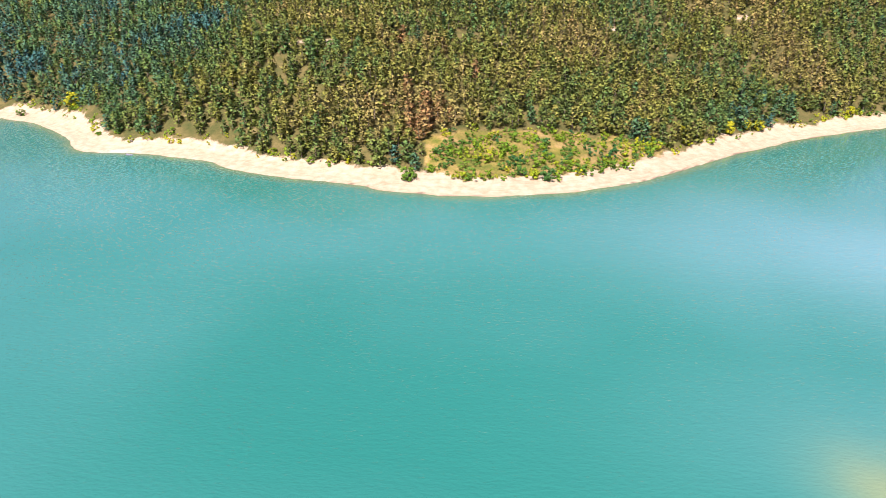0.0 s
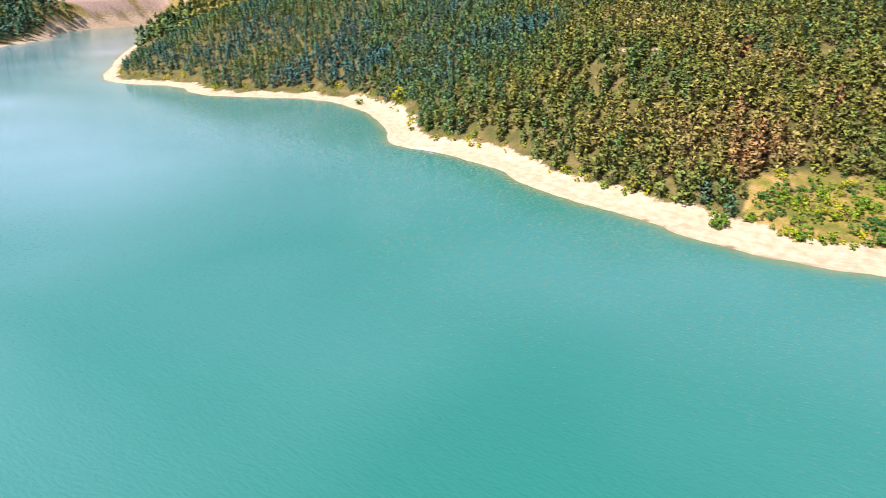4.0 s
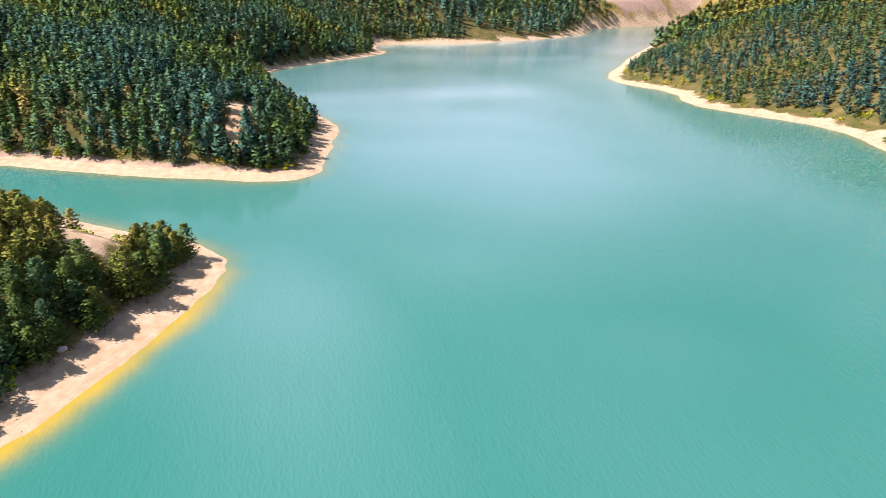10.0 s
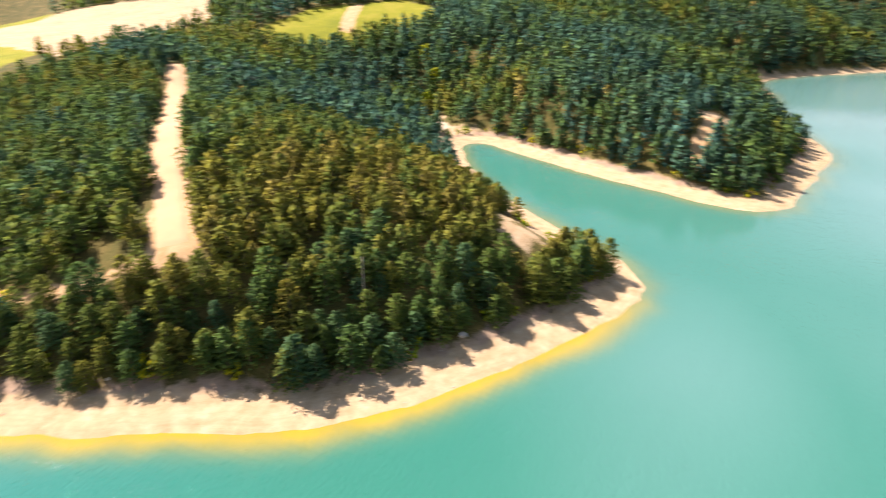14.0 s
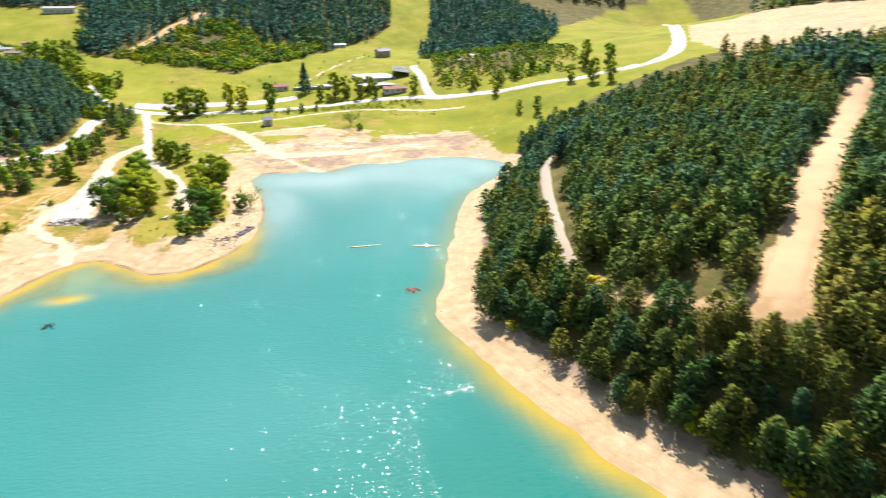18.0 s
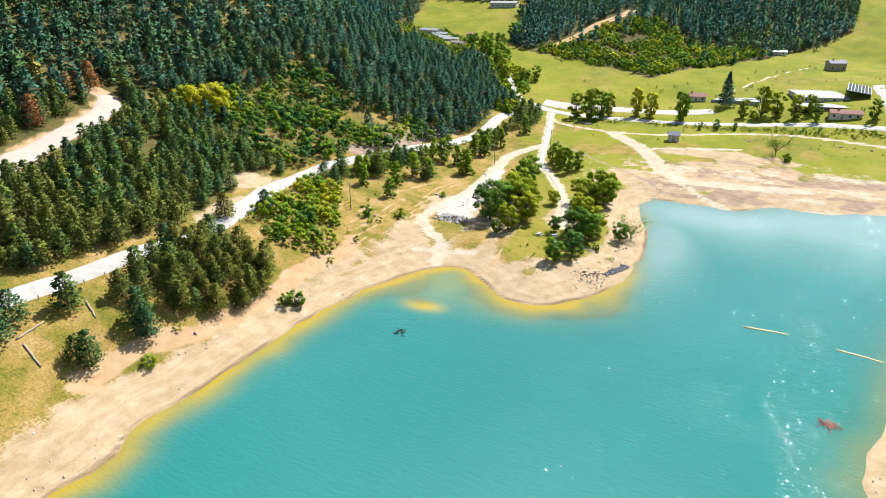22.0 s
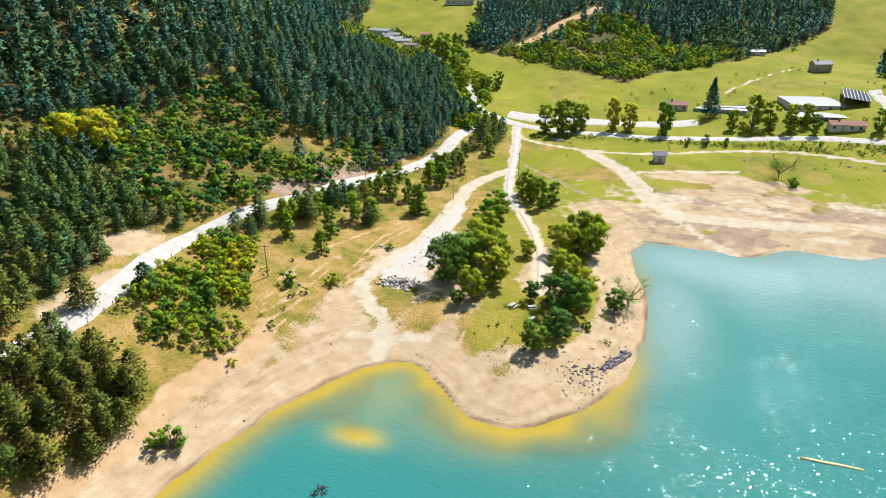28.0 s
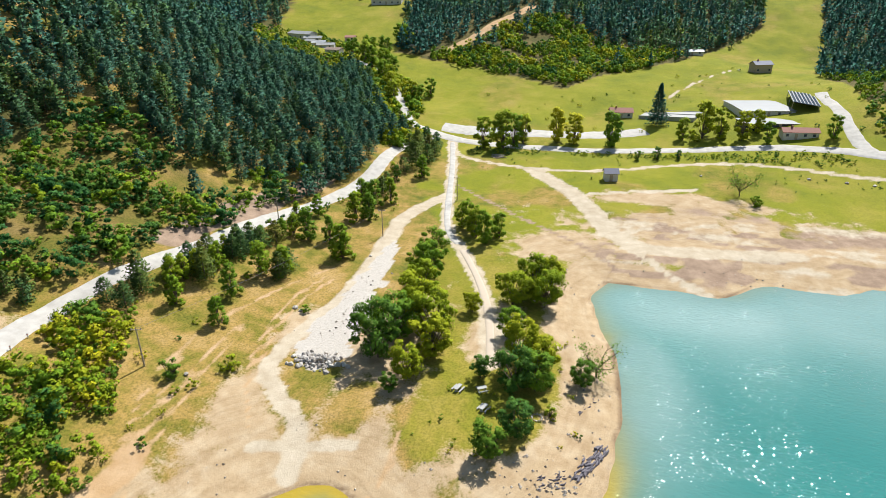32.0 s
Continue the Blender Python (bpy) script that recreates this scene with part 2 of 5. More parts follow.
def sample(grid, x, y):
    """A value of the ground's grid at any place."""
    x, y = np.asarray(x, float), np.asarray(y, float)
    i = np.clip(np.searchsorted(GX, x) - 1, 0, len(GX) - 2)
    j = np.clip(np.searchsorted(GY, y) - 1, 0, len(GY) - 2)
    u = np.clip((x - GX[i]) / (GX[i + 1] - GX[i]), 0, 1)
    v = np.clip((y - GY[j]) / (GY[j + 1] - GY[j]), 0, 1)
    return (grid[j, i] * (1 - u) + grid[j, i + 1] * u) * (1 - v) + (grid[j + 1, i] * (1 - u) + grid[j + 1, i + 1] * u) * v


def ground_at(x, y):
    return float(sample(Z_GRID, x, y))


# ---- roads and land cover, on the plan ----
ROAD_HILL = [(68, 30), (67, -10), (66, -42), (65, -51), (62, -63), (60, -78), (58.5, -90), (60, -104), (64.5, -118), (67, -131), (66, -143), (62, -155),
             (58, -166), (55, -182), (52, -196), (48, -210), (44, -226), (41.5, -239), (42, -253), (42, -266), (39, -280), (34, -291)]
ROAD_VALLEY = [(46, -298), (34, -294), (26, -292), (15, -290), (0, -286), (-17, -283), (-36, -285), (-56, -289), (-75, -292), (-93, -293), (-106, -289),
               (-118, -281), (-135, -276), (-151, -270), (-170, -266), (-195, -262), (-222, -268)]
ROAD_FARM = [(36, -293), (44, -297), (52, -310), (60, -330), (66, -345), (82, -372), (110, -392), (128, -405), (150, -440)]
LANE = [(27, -290), (23, -272), (19.5, -256), (15, -231), (10, -206), (4, -197), (-2.5, -183), (-7, -171), (-10, -158), (-11.5, -148)]
LANE_GRAVEL = [(15.5, -233), (21, -222), (24, -211), (23, -196), (21.5, -180), (22, -167), (21, -157), (18.5, -147)]
TRACK_SHORE = [(22, -170), (25, -152), (26.5, -142), (25, -135), (20, -131), (16, -128), (13.5, -123.5), (12, -117)]
TRACK_CROSS = [(20, -120.5), (13, -123), (5, -124.5)]
TRACK_LOW = [(26, -280), (18, -270), (7, -266), (-5, -262), (-18, -260), (-28, -261), (-37, -264), (-54, -272), (-72, -277), (-89, -274), (-104, -269), (-125, -262)]
TRACK_MUD = [(-6.5, -261), (-21, -241), (-28, -226), (-32, -214), (-38, -207.5), (-48, -206), (-62, -208), (-76, -209.5)]
TRACK_WATER = [(-34, -209), (-42, -199.5), (-48, -192.5), (-54, -187.5)]
TRACK_RIM = [(-26, -240), (-38, -243), (-57, -249)]
TRACK_HILL = [(30, -178), (36, -164), (40, -150), (42, -138), (41, -126), (37, -116), (34, -107)]
ROAD_UPPER = [(98, -52), (102, -69), (107, -85), (112, -101), (118, -117), (125, -127), (131, -128)]
ROAD_Y = [(-116, -281), (-113, -292), (-114.5, -312), (-115, -332), (-114.5, -342), (-116, -352)]
ROAD_SWITCH = [(-205, -263), (-228, -262), (-245, -275), (-275, -320), (-330, -420), (-424, -589)]
SPIT_ROAD = [(-152, -178), (-134, -159), (-124, -147), (-117, -127), (-111, -108), (-106, -92), (-102, -79), (-100, -66)]
SPIT_TRAIL = [(-100, -66), (-105, -50), (-109, -42), (-119, -32)]
FIREBREAK = [(-119, -32), (-135, -48), (-153, -66), (-182, -93), (-213, -122), (-250, -157)]
MUD_LINE = [(16, -243), (10, -238), (-4, -224), (-15, -214), (-27, -204), (-34, -196)]
SOUTH_BREAK = [(62, -420), (48, -445), (38, -470), (20, -510)]
SPIT_LANE = [(-306, -55), (-318, -66), (-328, -75)]
SPIT_SCAR = [(-268, 53.5), (-280, 56), (-294, 60)]
MEADOW_PATH = [(-52, -352), (-62, -372), (-75, -394), (-84, -410), (-96, -420)]
SCREE = [(64, -168), (61.5, -180), (59, -192), (57, -204), (55.5, -216), (54, -230)]
SCAR = [(-146, -334), (-152, -345), (-160, -385), (-166, -400)]

MEADOW = [(10, -205), (30, -243), (37, -270), (48, -300), (60, -330), (90, -375), (110, -385), (128, -388), (175, -430), (200, -530), (115, -545),
          (98, -470), (87, -412), (60, -405), (30, -395), (-10, -368), (-26, -399), (-67, -434), (-124, -514), (-140, -620), (-180, -620), (-152, -480),
          (-132, -417), (-126, -330), (-160, -300), (-195, -320), (-225, -415), (-260, -480), (-370, -620), (-470, -660), (-430, -480), (-370, -380),
          (-265, -262), (-215, -240), (-175, -225), (-140, -205), (-124, -187), (-60, -170)]
OPEN_SLOPE = [(66, 10), (66, -42), (62, -63), (60, -78), (58, -90), (60, -103), (68, -131), (66, -145), (58, -165), (52, -196), (44, -226), (42, -255),
              (40, -300), (-20, -300), (-60, -190), (-20, -90), (20, -20), (20, 10)]
BARE_HILL = [(-258, -240), (-300, -222), (-360, -235), (-430, -300), (-400, -420), (-330, -400), (-275, -310)]
FIELD = [(-332, -162), (-345, -195), (-410, -192), (-455, -150), (-440, -114), (-405, -110), (-372, -134)]
FIELD_STRIP = [(-378, -150), (-395, -158), (-425, -170)]
SHRUBS_ROADSIDE = [(67, -126), (62, -138), (54, -140), (44, -124), (38, -113), (35, -106), (38, -99), (44, -97), (56, -105)]
SHRUBS_SLOPE = [(127, -136), (123, -162), (110, -187), (110, -202), (97, -205), (84, -200), (66, -203), (56, -229), (54, -210), (57, -182), (60, -165),
                (65, -149), (72, -140), (80, -134), (90, -142), (107, -144), (116, -135)]
SHRUBS_SOUTH = [(69, -413), (49, -431), (34, -465), (2, -500), (-17, -474), (-35, -460), (-57, -458), (-73, -452), (-56, -424), (-26, -396), (-10.5, -374), (17, -387), (42, -392)]
NORTH_CLEARING = [(-8, 246), (16, 250), (48, 252), (74, 254), (92, 254), (66, 226), (40, 214), (10, 210), (-6, 216)]
HAMLET = [(98, -345), (140, -348), (188, -405), (190, -452), (150, -455), (100, -402)]
PINE_CLUMP = [(57, -76), (58, -90), (42, -91), (36, -80), (42, -68), (50, -62), (55, -65)]
SPIT_GLADE = [(-182, 12), (-164, 15), (-160, 25), (-168, 28), (-181, 25)]
# bare or sandy ground: x, y, reach across, reach along
BARE = [(14, -124, 20, 15), (8, -150, 10, 20), (26, -128, 6, 17), (32, -104, 5, 11), (-60, -215, 48, 22), (-100, -215, 30, 18), (-20, -205, 16, 12),
        (-52, -237, 26, 9), (-11, -158, 6, 14), (-316, -66, 14, 6), (-300, -45, 14, 12), (-20, -122, 16, 10), (24, -150, 6, 14), (40, -34, 5, 12),
        (-192, 18, 14, 12), (-268, 445, 10, 3), (-202, 411, 7, 4), (-70, 312, 5, 3), (29, 334, 7, 3), (91, 371, 6, 4), (178, 400, 8, 4),
        (-297, 59, 10, 8), (-172, 20, 8, 6), (-54, 313, 4, 3), (-14, 318, 6, 2), (63, -105, 4, 16), (71.5, -123, 5, 9), (154, -161, 3, 6), (-505, -64, 9, 9)]
GRASS_PATCH = [(18, -134, 5, 7), (8, -131, 4, 9), (-6, -133, 5.5, 8), (-13, -134, 7, 6.5), (-22, -136, 7, 7), (-24, -148, 7, 13), (-78, -225, 3, 8), (-48, -197, 7, 3), (-40, -232, 9, 3), (10, -212, 8, 14)]
# spread of white gravel that widens down to the rubble heap
APRON = [(20.5, -197), (22.3, -189), (22.3, -170), (23.6, -155), (24, -144), (18.7, -139.5), (14.4, -146), (15.0, -159), (16.8, -178), (18.2, -190)]
TYRE_LINES = [TRACK_HILL, [(35.7, -148), (35.1, -135), (33.8, -124.6), (33, -116), (31, -106)], [(37.4, -148), (36.9, -135), (35.6, -124), (34.8, -115), (33, -104)],
              [(40, -152), (41.8, -140), (37.6, -126), (36.5, -117), (33.5, -109)], [(28, -172), (30.5, -160), (29.5, -147), (27.5, -138)],
              [(30, -172), (32.5, -160), (31.3, -147), (29, -136), (22, -124)], [(-1, -128), (-2, -118), (3, -112)]]


def line_pts(line, step=1.0):
    """Points at even steps along a rounded line."""
    p = rounded(line, closed=False, times=2)
    s = np.r_[0, np.cumsum(np.hypot(*np.diff(p, axis=0).T))]
    at = np.linspace(0, s[-1], max(2, int(s[-1] / step)))
    return np.c_[np.interp(at, s, p[:, 0]), np.interp(at, s, p[:, 1])]


def near_line(pts, line, reach):
    """Distance to a line, worked out only where it can be under reach."""
    p = line_pts(line, 4.0)
    out = np.full(len(pts), 99.0)
    box = ((pts > p.min(0) - reach) & (pts < p.max(0) + reach)).all(1)
    if box.any():
        out[box] = to_line(pts[box], p)
    return out


def blobs(pts, some):
    out = np.zeros(len(pts))
    for bx, by, rx, ry in some:
        out = np.maximum(out, np.exp(-(((pts[:, 0] - bx) / rx) ** 2 + ((pts[:, 1] - by) / ry) ** 2)))
    return out


N = lambda size, seed: value_noise(plan[:, 0], plan[:, 1], size, seed)
# share of dry sand, of meadow grass, of worn track
beach = 1 - smooth(7.5, 12.5, ground_d + 2.2 * N(9, 21) + 1.2 * N(3, 22) - 4.0 * ((plan[:, 1] > 190) & (plan[:, 0] > -240)))
bare = np.clip(1.5 * blobs(plan, BARE) + 0.35 * N(6, 23) + 0.2 * N(2.5, 24) - 0.25, 0, 1)
bare *= 1 - 0.85 * np.clip(1.4 * blobs(plan, GRASS_PATCH) + 0.3 * N(3, 25), 0, 1)
in_bare_hill = inside(plan, np.array(BARE_HILL, float)).astype(float)
far_shore = smooth(-900, -1000, plan[:, 0]) * smooth(500, 650, plan[:, 1])
sand_share = np.clip(np.maximum.reduce([beach, bare, in_bare_hill * (0.9 + 0.1 * N(20, 26))]), 0, 1)
KNOLL = [(-1, -127), (-8, -123.5), (-16, -128), (-22, -128), (-28, -136), (-29, -150), (-26, -166), (-20, -184), (-8, -196), (2, -203), (8, -200), (10, -185), (8, -160), (0, -140)]
meadow_share = np.clip(0.6 * inside(plan + np.c_[2.2 * N(4, 37), 2.2 * N(4, 38)], np.array(KNOLL, float)) + inside(plan, np.array(MEADOW, float)) + inside(plan, np.array(FIELD, float)), 0, 1).astype(float)
frayed = plan + 3.0 * np.c_[N(9, 70), N(9, 71)]
worn = smooth(-280, -262, plan[:, 1]) * smooth(-120, -60, plan[:, 0]) * (plan[:, 1] < -198)
meadow_share *= 1 - 0.4 * smooth(0.1, 0.7, N(24, 83) + 0.5 * N(7, 84)) * (plan[:, 1] < -280)
meadow_share *= 1 - 0.85 * worn * smooth(-0.15, 0.45, N(15, 79) + 0.7 * N(5, 80))
dry_share = np.clip(sum(inside(frayed, np.array(a, float)) for a in (OPEN_SLOPE, NORTH_CLEARING, SHRUBS_SLOPE, SHRUBS_ROADSIDE)), 0, 1) * 1.0
dry_share -= 0.45 * inside(plan, np.array(SHRUBS_SLOPE, float)) * (0.8 + 0.6 * N(9, 67))
dry_share -= 0.4 * inside(plan, np.array(NORTH_CLEARING, float)) * (0.8 + 0.6 * N(9, 69))
dry_share = np.maximum(dry_share, np.maximum.reduce([0.6 * far_shore, worn, inside(plan, np.array(MEADOW, float)) * 1.0]))
dry_share = np.maximum(dry_share, 1 - smooth(5, 9, near_line(plan, ROAD_HILL, 16) + 1.5 * N(5, 65)))
track_share = np.zeros(len(plan))
for line, half in ((TRACK_SHORE, 1.3), (TRACK_CROSS, 0.7), (TRACK_LOW, 0.8), (TRACK_MUD, 2.4), (TRACK_WATER, 0.7), (TRACK_RIM, 0.7),
                   (SCAR, 5.0), (SPIT_LANE, 1.7), (MEADOW_PATH, 0.4), (LANE, 1.4), (LANE_GRAVEL, 1.9)):
    track_share = np.maximum(track_share, 1 - smooth(half * 0.7, half * 1.5 + 0.5, near_line(plan, line, 12) + 0.5 * N(2.5, 28)))
track_share = np.maximum(track_share, 0.8 * blobs(plan, [(-136, 259, 11, 4), (-11, -160, 4, 9), (20, -148, 4, 5)]))
gravel_share = inside(plan + np.c_[1.3 * N(3, 34), 1.3 * N(3, 35)], np.array(APRON, float)) * 1.0
earth_share = 1 - smooth(2.6, 5.4, near_line(plan, FIREBREAK, 20) + 1.2 * N(5, 29))
earth_share = np.maximum(earth_share, 1 - smooth(2.0, 4.0, near_line(plan, SOUTH_BREAK, 20) + N(5, 68)))
earth_share = np.maximum(earth_share, 0.8 * (1 - smooth(2, 6, near_line(plan, ROAD_UPPER, 14) + 1.2 * N(4, 30))))
earth_share = np.maximum(earth_share, 1 - smooth(3, 6, near_line(plan, FIELD_STRIP, 20)))
earth_share = np.maximum(earth_share, 1 - smooth(0.8, 2.2, near_line(plan, SPIT_TRAIL, 12) + 0.5 * N(3, 29)))
earth_share = np.maximum(earth_share, 1 - smooth(1.6, 3.6, near_line(plan, SPIT_SCAR, 12) + 0.8 * N(3, 29)))
for line in TYRE_LINES:
    earth_share = np.maximum(earth_share, 0.66 - 0.66 * smooth(0.1, 0.9, near_line(plan, line, 6) + 0.25 * N(2.5, 33)))
mud_shade_share = 0.7 - 0.7 * smooth(0.4, 1.5, near_line(plan, MUD_LINE, 8) + 0.4 * N(3, 31))
mud_shade_share = np.maximum(mud_shade_share, 1.0 - smooth(2.2, 5.5, near_line(plan, SCREE, 12) + 1.5 * N(5, 74)))
mud_shade_share = np.maximum(mud_shade_share, 0.62 * blobs(plan, [(-88, -222, 16, 7), (-60, -231, 20, 4), (-110, -215, 14, 9), (-45, -219, 10, 2.5)]) + 0.25 * N(5, 36))


# old waterlines across the bay flats
flats = smooth(-236, -222, plan[:, 1]) * smooth(-184, -196, plan[:, 1]) * smooth(-18, -36, plan[:, 0]) * smooth(-128, -112, plan[:, 0])
streak = value_noise(0.3 * plan[:, 0], plan[:, 1] + 0.06 * plan[:, 0], 3.2, 81) + 0.5 * value_noise(0.5 * plan[:, 0], plan[:, 1], 1.7, 82)
mud_shade_share = np.maximum(mud_shade_share, 0.8 * flats * smooth(0.05, 0.5, streak))
track_share = np.maximum(track_share, 0.7 * flats * smooth(0.2, 0.6, -streak))
mud_shade_share = np.maximum(mud_shade_share, far_shore * smooth(-0.3, 0.5, N(90, 27) + 0.5 * N(35, 75)) * (ground_d > 15))
wet_share = np.exp(-(((ground_d - 0.3) / 0.9) ** 2)) * np.clip(0.72 + 0.35 * N(7, 39), 0, 1) * smooth(-75, -55, plan[:, 0])
for line in ([(45, -44), (44.2, -55), (43.2, -60), (39.5, -65), (38, -74), (36.5, -82), (37, -92)], [(37, -95), (36.3, -101), (34, -106), (33.6, -113)]):
    earth_share = np.maximum(earth_share, 0.95 * (1 - smooth(1.2, 3.2, near_line(plan, line, 8) + 0.8 * N(3, 63))))
track_share = np.maximum(track_share, 0.75 * blobs(plan, [(-38, -222, 12, 2.4), (-58, -217, 9, 3), (-90, -227, 14, 3)]) + 0.15 * N(4, 64))


# brown band along the spit woods: bare soil with tree shade painted in
mud_shade_share = np.maximum(mud_shade_share, 0.75 * np.exp(-(((ground_d - 9.8) / 2.0) ** 2)) * (plan[:, 0] < -60) * (plan[:, 0] > -350) * (plan[:, 1] > -110) * (plan[:, 1] < 120) + 0.2 * N(3, 66))


# ---- meshes ----
def mesh_of(name, verts, faces, mat=None, smooth_shade=False, attrs=None):
    """One mesh from arrays; faces all have the same number of corners."""
    verts, faces = np.asarray(verts, np.float32), np.asarray(faces, np.int32)
    me = bpy.data.meshes.new(name)
    n = faces.shape[1]
    me.vertices.add(len(verts))
    me.vertices.foreach_set("co", verts.ravel())
    me.loops.add(faces.size)
    me.loops.foreach_set("vertex_index", faces.ravel())
    me.polygons.add(len(faces))
    me.polygons.foreach_set("loop_start", np.arange(0, faces.size, n, dtype=np.int32))
    me.polygons.foreach_set("use_smooth", np.full(len(faces), smooth_shade))
    for key, values in (attrs or {}).items():
        values = np.asarray(values, np.float32)
        a = me.attributes.new(key, "FLOAT_VECTOR" if values.ndim == 2 else "FLOAT", "POINT")
        a.data.foreach_set("vector" if values.ndim == 2 else "value", values.ravel())
    me.update(calc_edges=True)
    if mat:
        me.materials.append(mat)
    return me


def grid_faces(rows, cols):
    k = np.arange(rows * cols).reshape(rows, cols)
    return np.stack([k[:-1, :-1], k[:-1, 1:], k[1:, 1:], k[1:, :-1]], -1).reshape(-1, 4)


# ---- ground ----
ground_mat, t, b = material("ground")
n_fine, n_mid = noise_tex(t, 2.4, 6, 0.7), noise_tex(t, 0.35, 6, 0.62)
grit = noise_tex(t, 9.0, 4, 0.7)


def edged(mask, broken, gain=3.5, at=0.5):
    """A mask with a crisp, frayed edge."""
    v = calc(t, "ADD", mask, calc(t, "MULTIPLY", calc(t, "SUBTRACT", n_fine, 0.5), broken))
    v = calc(t, "ADD", v, calc(t, "MULTIPLY", calc(t, "SUBTRACT", n_mid, 0.5), broken))
    return calc(t, "MULTIPLY_ADD", calc(t, "SUBTRACT", v, at), gain, 0.5, clamp=True)


speck = ramp(t, grit, [(0.30, (0.50, 0.50, 0.50)), (0.62, (1.12, 1.10, 1.06))])
tuft = ramp(t, n_fine, [(0.36, (0.42, 0.50, 0.36)), (0.56, (1.12, 1.10, 1.05))])
sandy = ramp(t, n_mid, [(0.28, (0.365, 0.250, 0.135)), (0.5, (0.455, 0.330, 0.192)), (0.72, (0.525, 0.405, 0.262))])
strand = t.nodes.new("ShaderNodeCombineXYZ")
t.links.new(calc(t, "MULTIPLY", attr(t, "shore"), 0.9), strand.inputs[0])
place = t.nodes.new("ShaderNodeSeparateXYZ")
t.links.new(t.nodes.new("ShaderNodeTexCoord").outputs["Object"], place.inputs[0])
t.links.new(calc(t, "MULTIPLY", place.outputs[0], 0.05), strand.inputs[1])
t.links.new(calc(t, "MULTIPLY", place.outputs[1], 0.05), strand.inputs[2])
lines = ramp(t, noise_tex(t, 1.0, 4, 0.65, strand.outputs[0]), [(0.34, (0.70, 0.66, 0.60)), (0.52, (1.0, 1.0, 1.0)), (0.68, (1.10, 1.10, 1.10))])
sandy = blend(t, 0.38, sandy, lines, "MULTIPLY")
sandy = blend(t, 0.5, sandy, speck, "MULTIPLY")
lush = ramp(t, noise_tex(t, 0.045, 7, 0.68), [(0.34, (0.150, 0.168, 0.008)), (0.5, (0.235, 0.228, 0.010)), (0.64, (0.31, 0.262, 0.030))])
lush = blend(t, 0.55, blend(t, calc(t, "MULTIPLY", n_mid, 0.5), lush, (0.15, 0.17, 0.02)), tuft, "MULTIPLY")
dry = ramp(t, noise_tex(t, 0.13, 7, 0.65), [(0.31, (0.10, 0.12, 0.014)), (0.44, (0.20, 0.165, 0.026)), (0.55, (0.33, 0.215, 0.06)), (0.72, (0.43, 0.28, 0.12))])
dry = blend(t, 0.75, dry, tuft, "MULTIPLY")
floor_ = ramp(t, noise_tex(t, 0.16, 6), [(0.3, (0.055, 0.065, 0.015)), (0.55, (0.12, 0.095, 0.028)), (0.75, (0.19, 0.14, 0.05))])
floor_ = blend(t, 0.7, floor_, tuft, "MULTIPLY")
col = blend(t, attr(t, "dry"), floor_, dry)
col = blend(t, attr(t, "meadow"), col, lush)
col = blend(t, edged(attr(t, "sand"), 1.1), col, sandy)
col = blend(t, edged(attr(t, "wet"), 0.5, 2.5, 0.55), col, (0.19, 0.125, 0.07))
# mud and scree, and the painted soil-and-shade band by the spit woods
col = blend(t, edged(attr(t, "mud"), 0.5), col, blend(t, 0.5, ramp(t, n_mid, [(0.3, (0.235, 0.160, 0.108)), (0.7, (0.40, 0.285, 0.195))]), speck, "MULTIPLY"))
col = blend(t, edged(attr(t, "earth"), 0.6), col, blend(t, 0.6, ramp(t, n_mid, [(0.3, (0.42, 0.26, 0.12)), (0.7, (0.54, 0.37, 0.21))]), speck, "MULTIPLY"))
col = blend(t, edged(attr(t, "track"), 0.8, 2.6), col, blend(t, 0.5, ramp(t, n_mid, [(0.3, (0.425, 0.34, 0.23)), (0.7, (0.565, 0.475, 0.35))]), speck, "MULTIPLY"))
col = blend(t, edged(attr(t, "gravel"), 0.9, 2.2), col, blend(t, 0.6, ramp(t, n_fine, [(0.3, (0.40, 0.355, 0.30)), (0.7, (0.60, 0.545, 0.475))]), speck, "MULTIPLY"))
t.links.new(col, b.inputs["Base Color"])
b.inputs["Roughness"].default_value = 0.95
b.inputs["Specular IOR Level"].default_value = 0.15
bump(t, b, calc(t, "ADD", n_fine, calc(t, "MULTIPLY", grit, 0.5)), 0.5, 0.2)
ground = new("ground", mesh_of("ground", np.c_[plan, ground_z], grid_faces(*gx.shape), ground_mat, True,
                               {"sand": sand_share, "meadow": meadow_share, "track": track_share, "earth": earth_share, "mud": np.clip(mud_shade_share, 0, 1), "dry": dry_share, "gravel": gravel_share, "shore": np.clip(ground_d, 0, 40), "wet": wet_share}))
tagged(ground, "sandy shore, dry grass meadow and wooded hillsides round the reservoir", "ground", kind="structure")

# ---- water ----
water_mat, t, b = material("water")
coord = t.nodes.new("ShaderNodeTexCoord").outputs["Object"]
stretch = t.nodes.new("ShaderNodeMapping")
stretch.inputs["Rotation"].default_value = (0, 0, radians(25))
stretch.inputs["Scale"].default_value = (0.42, 1.0, 1.0)
t.links.new(coord, stretch.inputs["Vector"])
ripple = calc(t, "ADD", noise_tex(t, 1.7, 3, 0.55, stretch.outputs[0]), calc(t, "MULTIPLY", noise_tex(t, 0.3, 2, 0.5, stretch.outputs[0]), 0.8))
murk = ramp(t, noise_tex(t, 0.010, 4), [(0.35, (0.008, 0.142, 0.118)), (0.65, (0.014, 0.168, 0.140))])
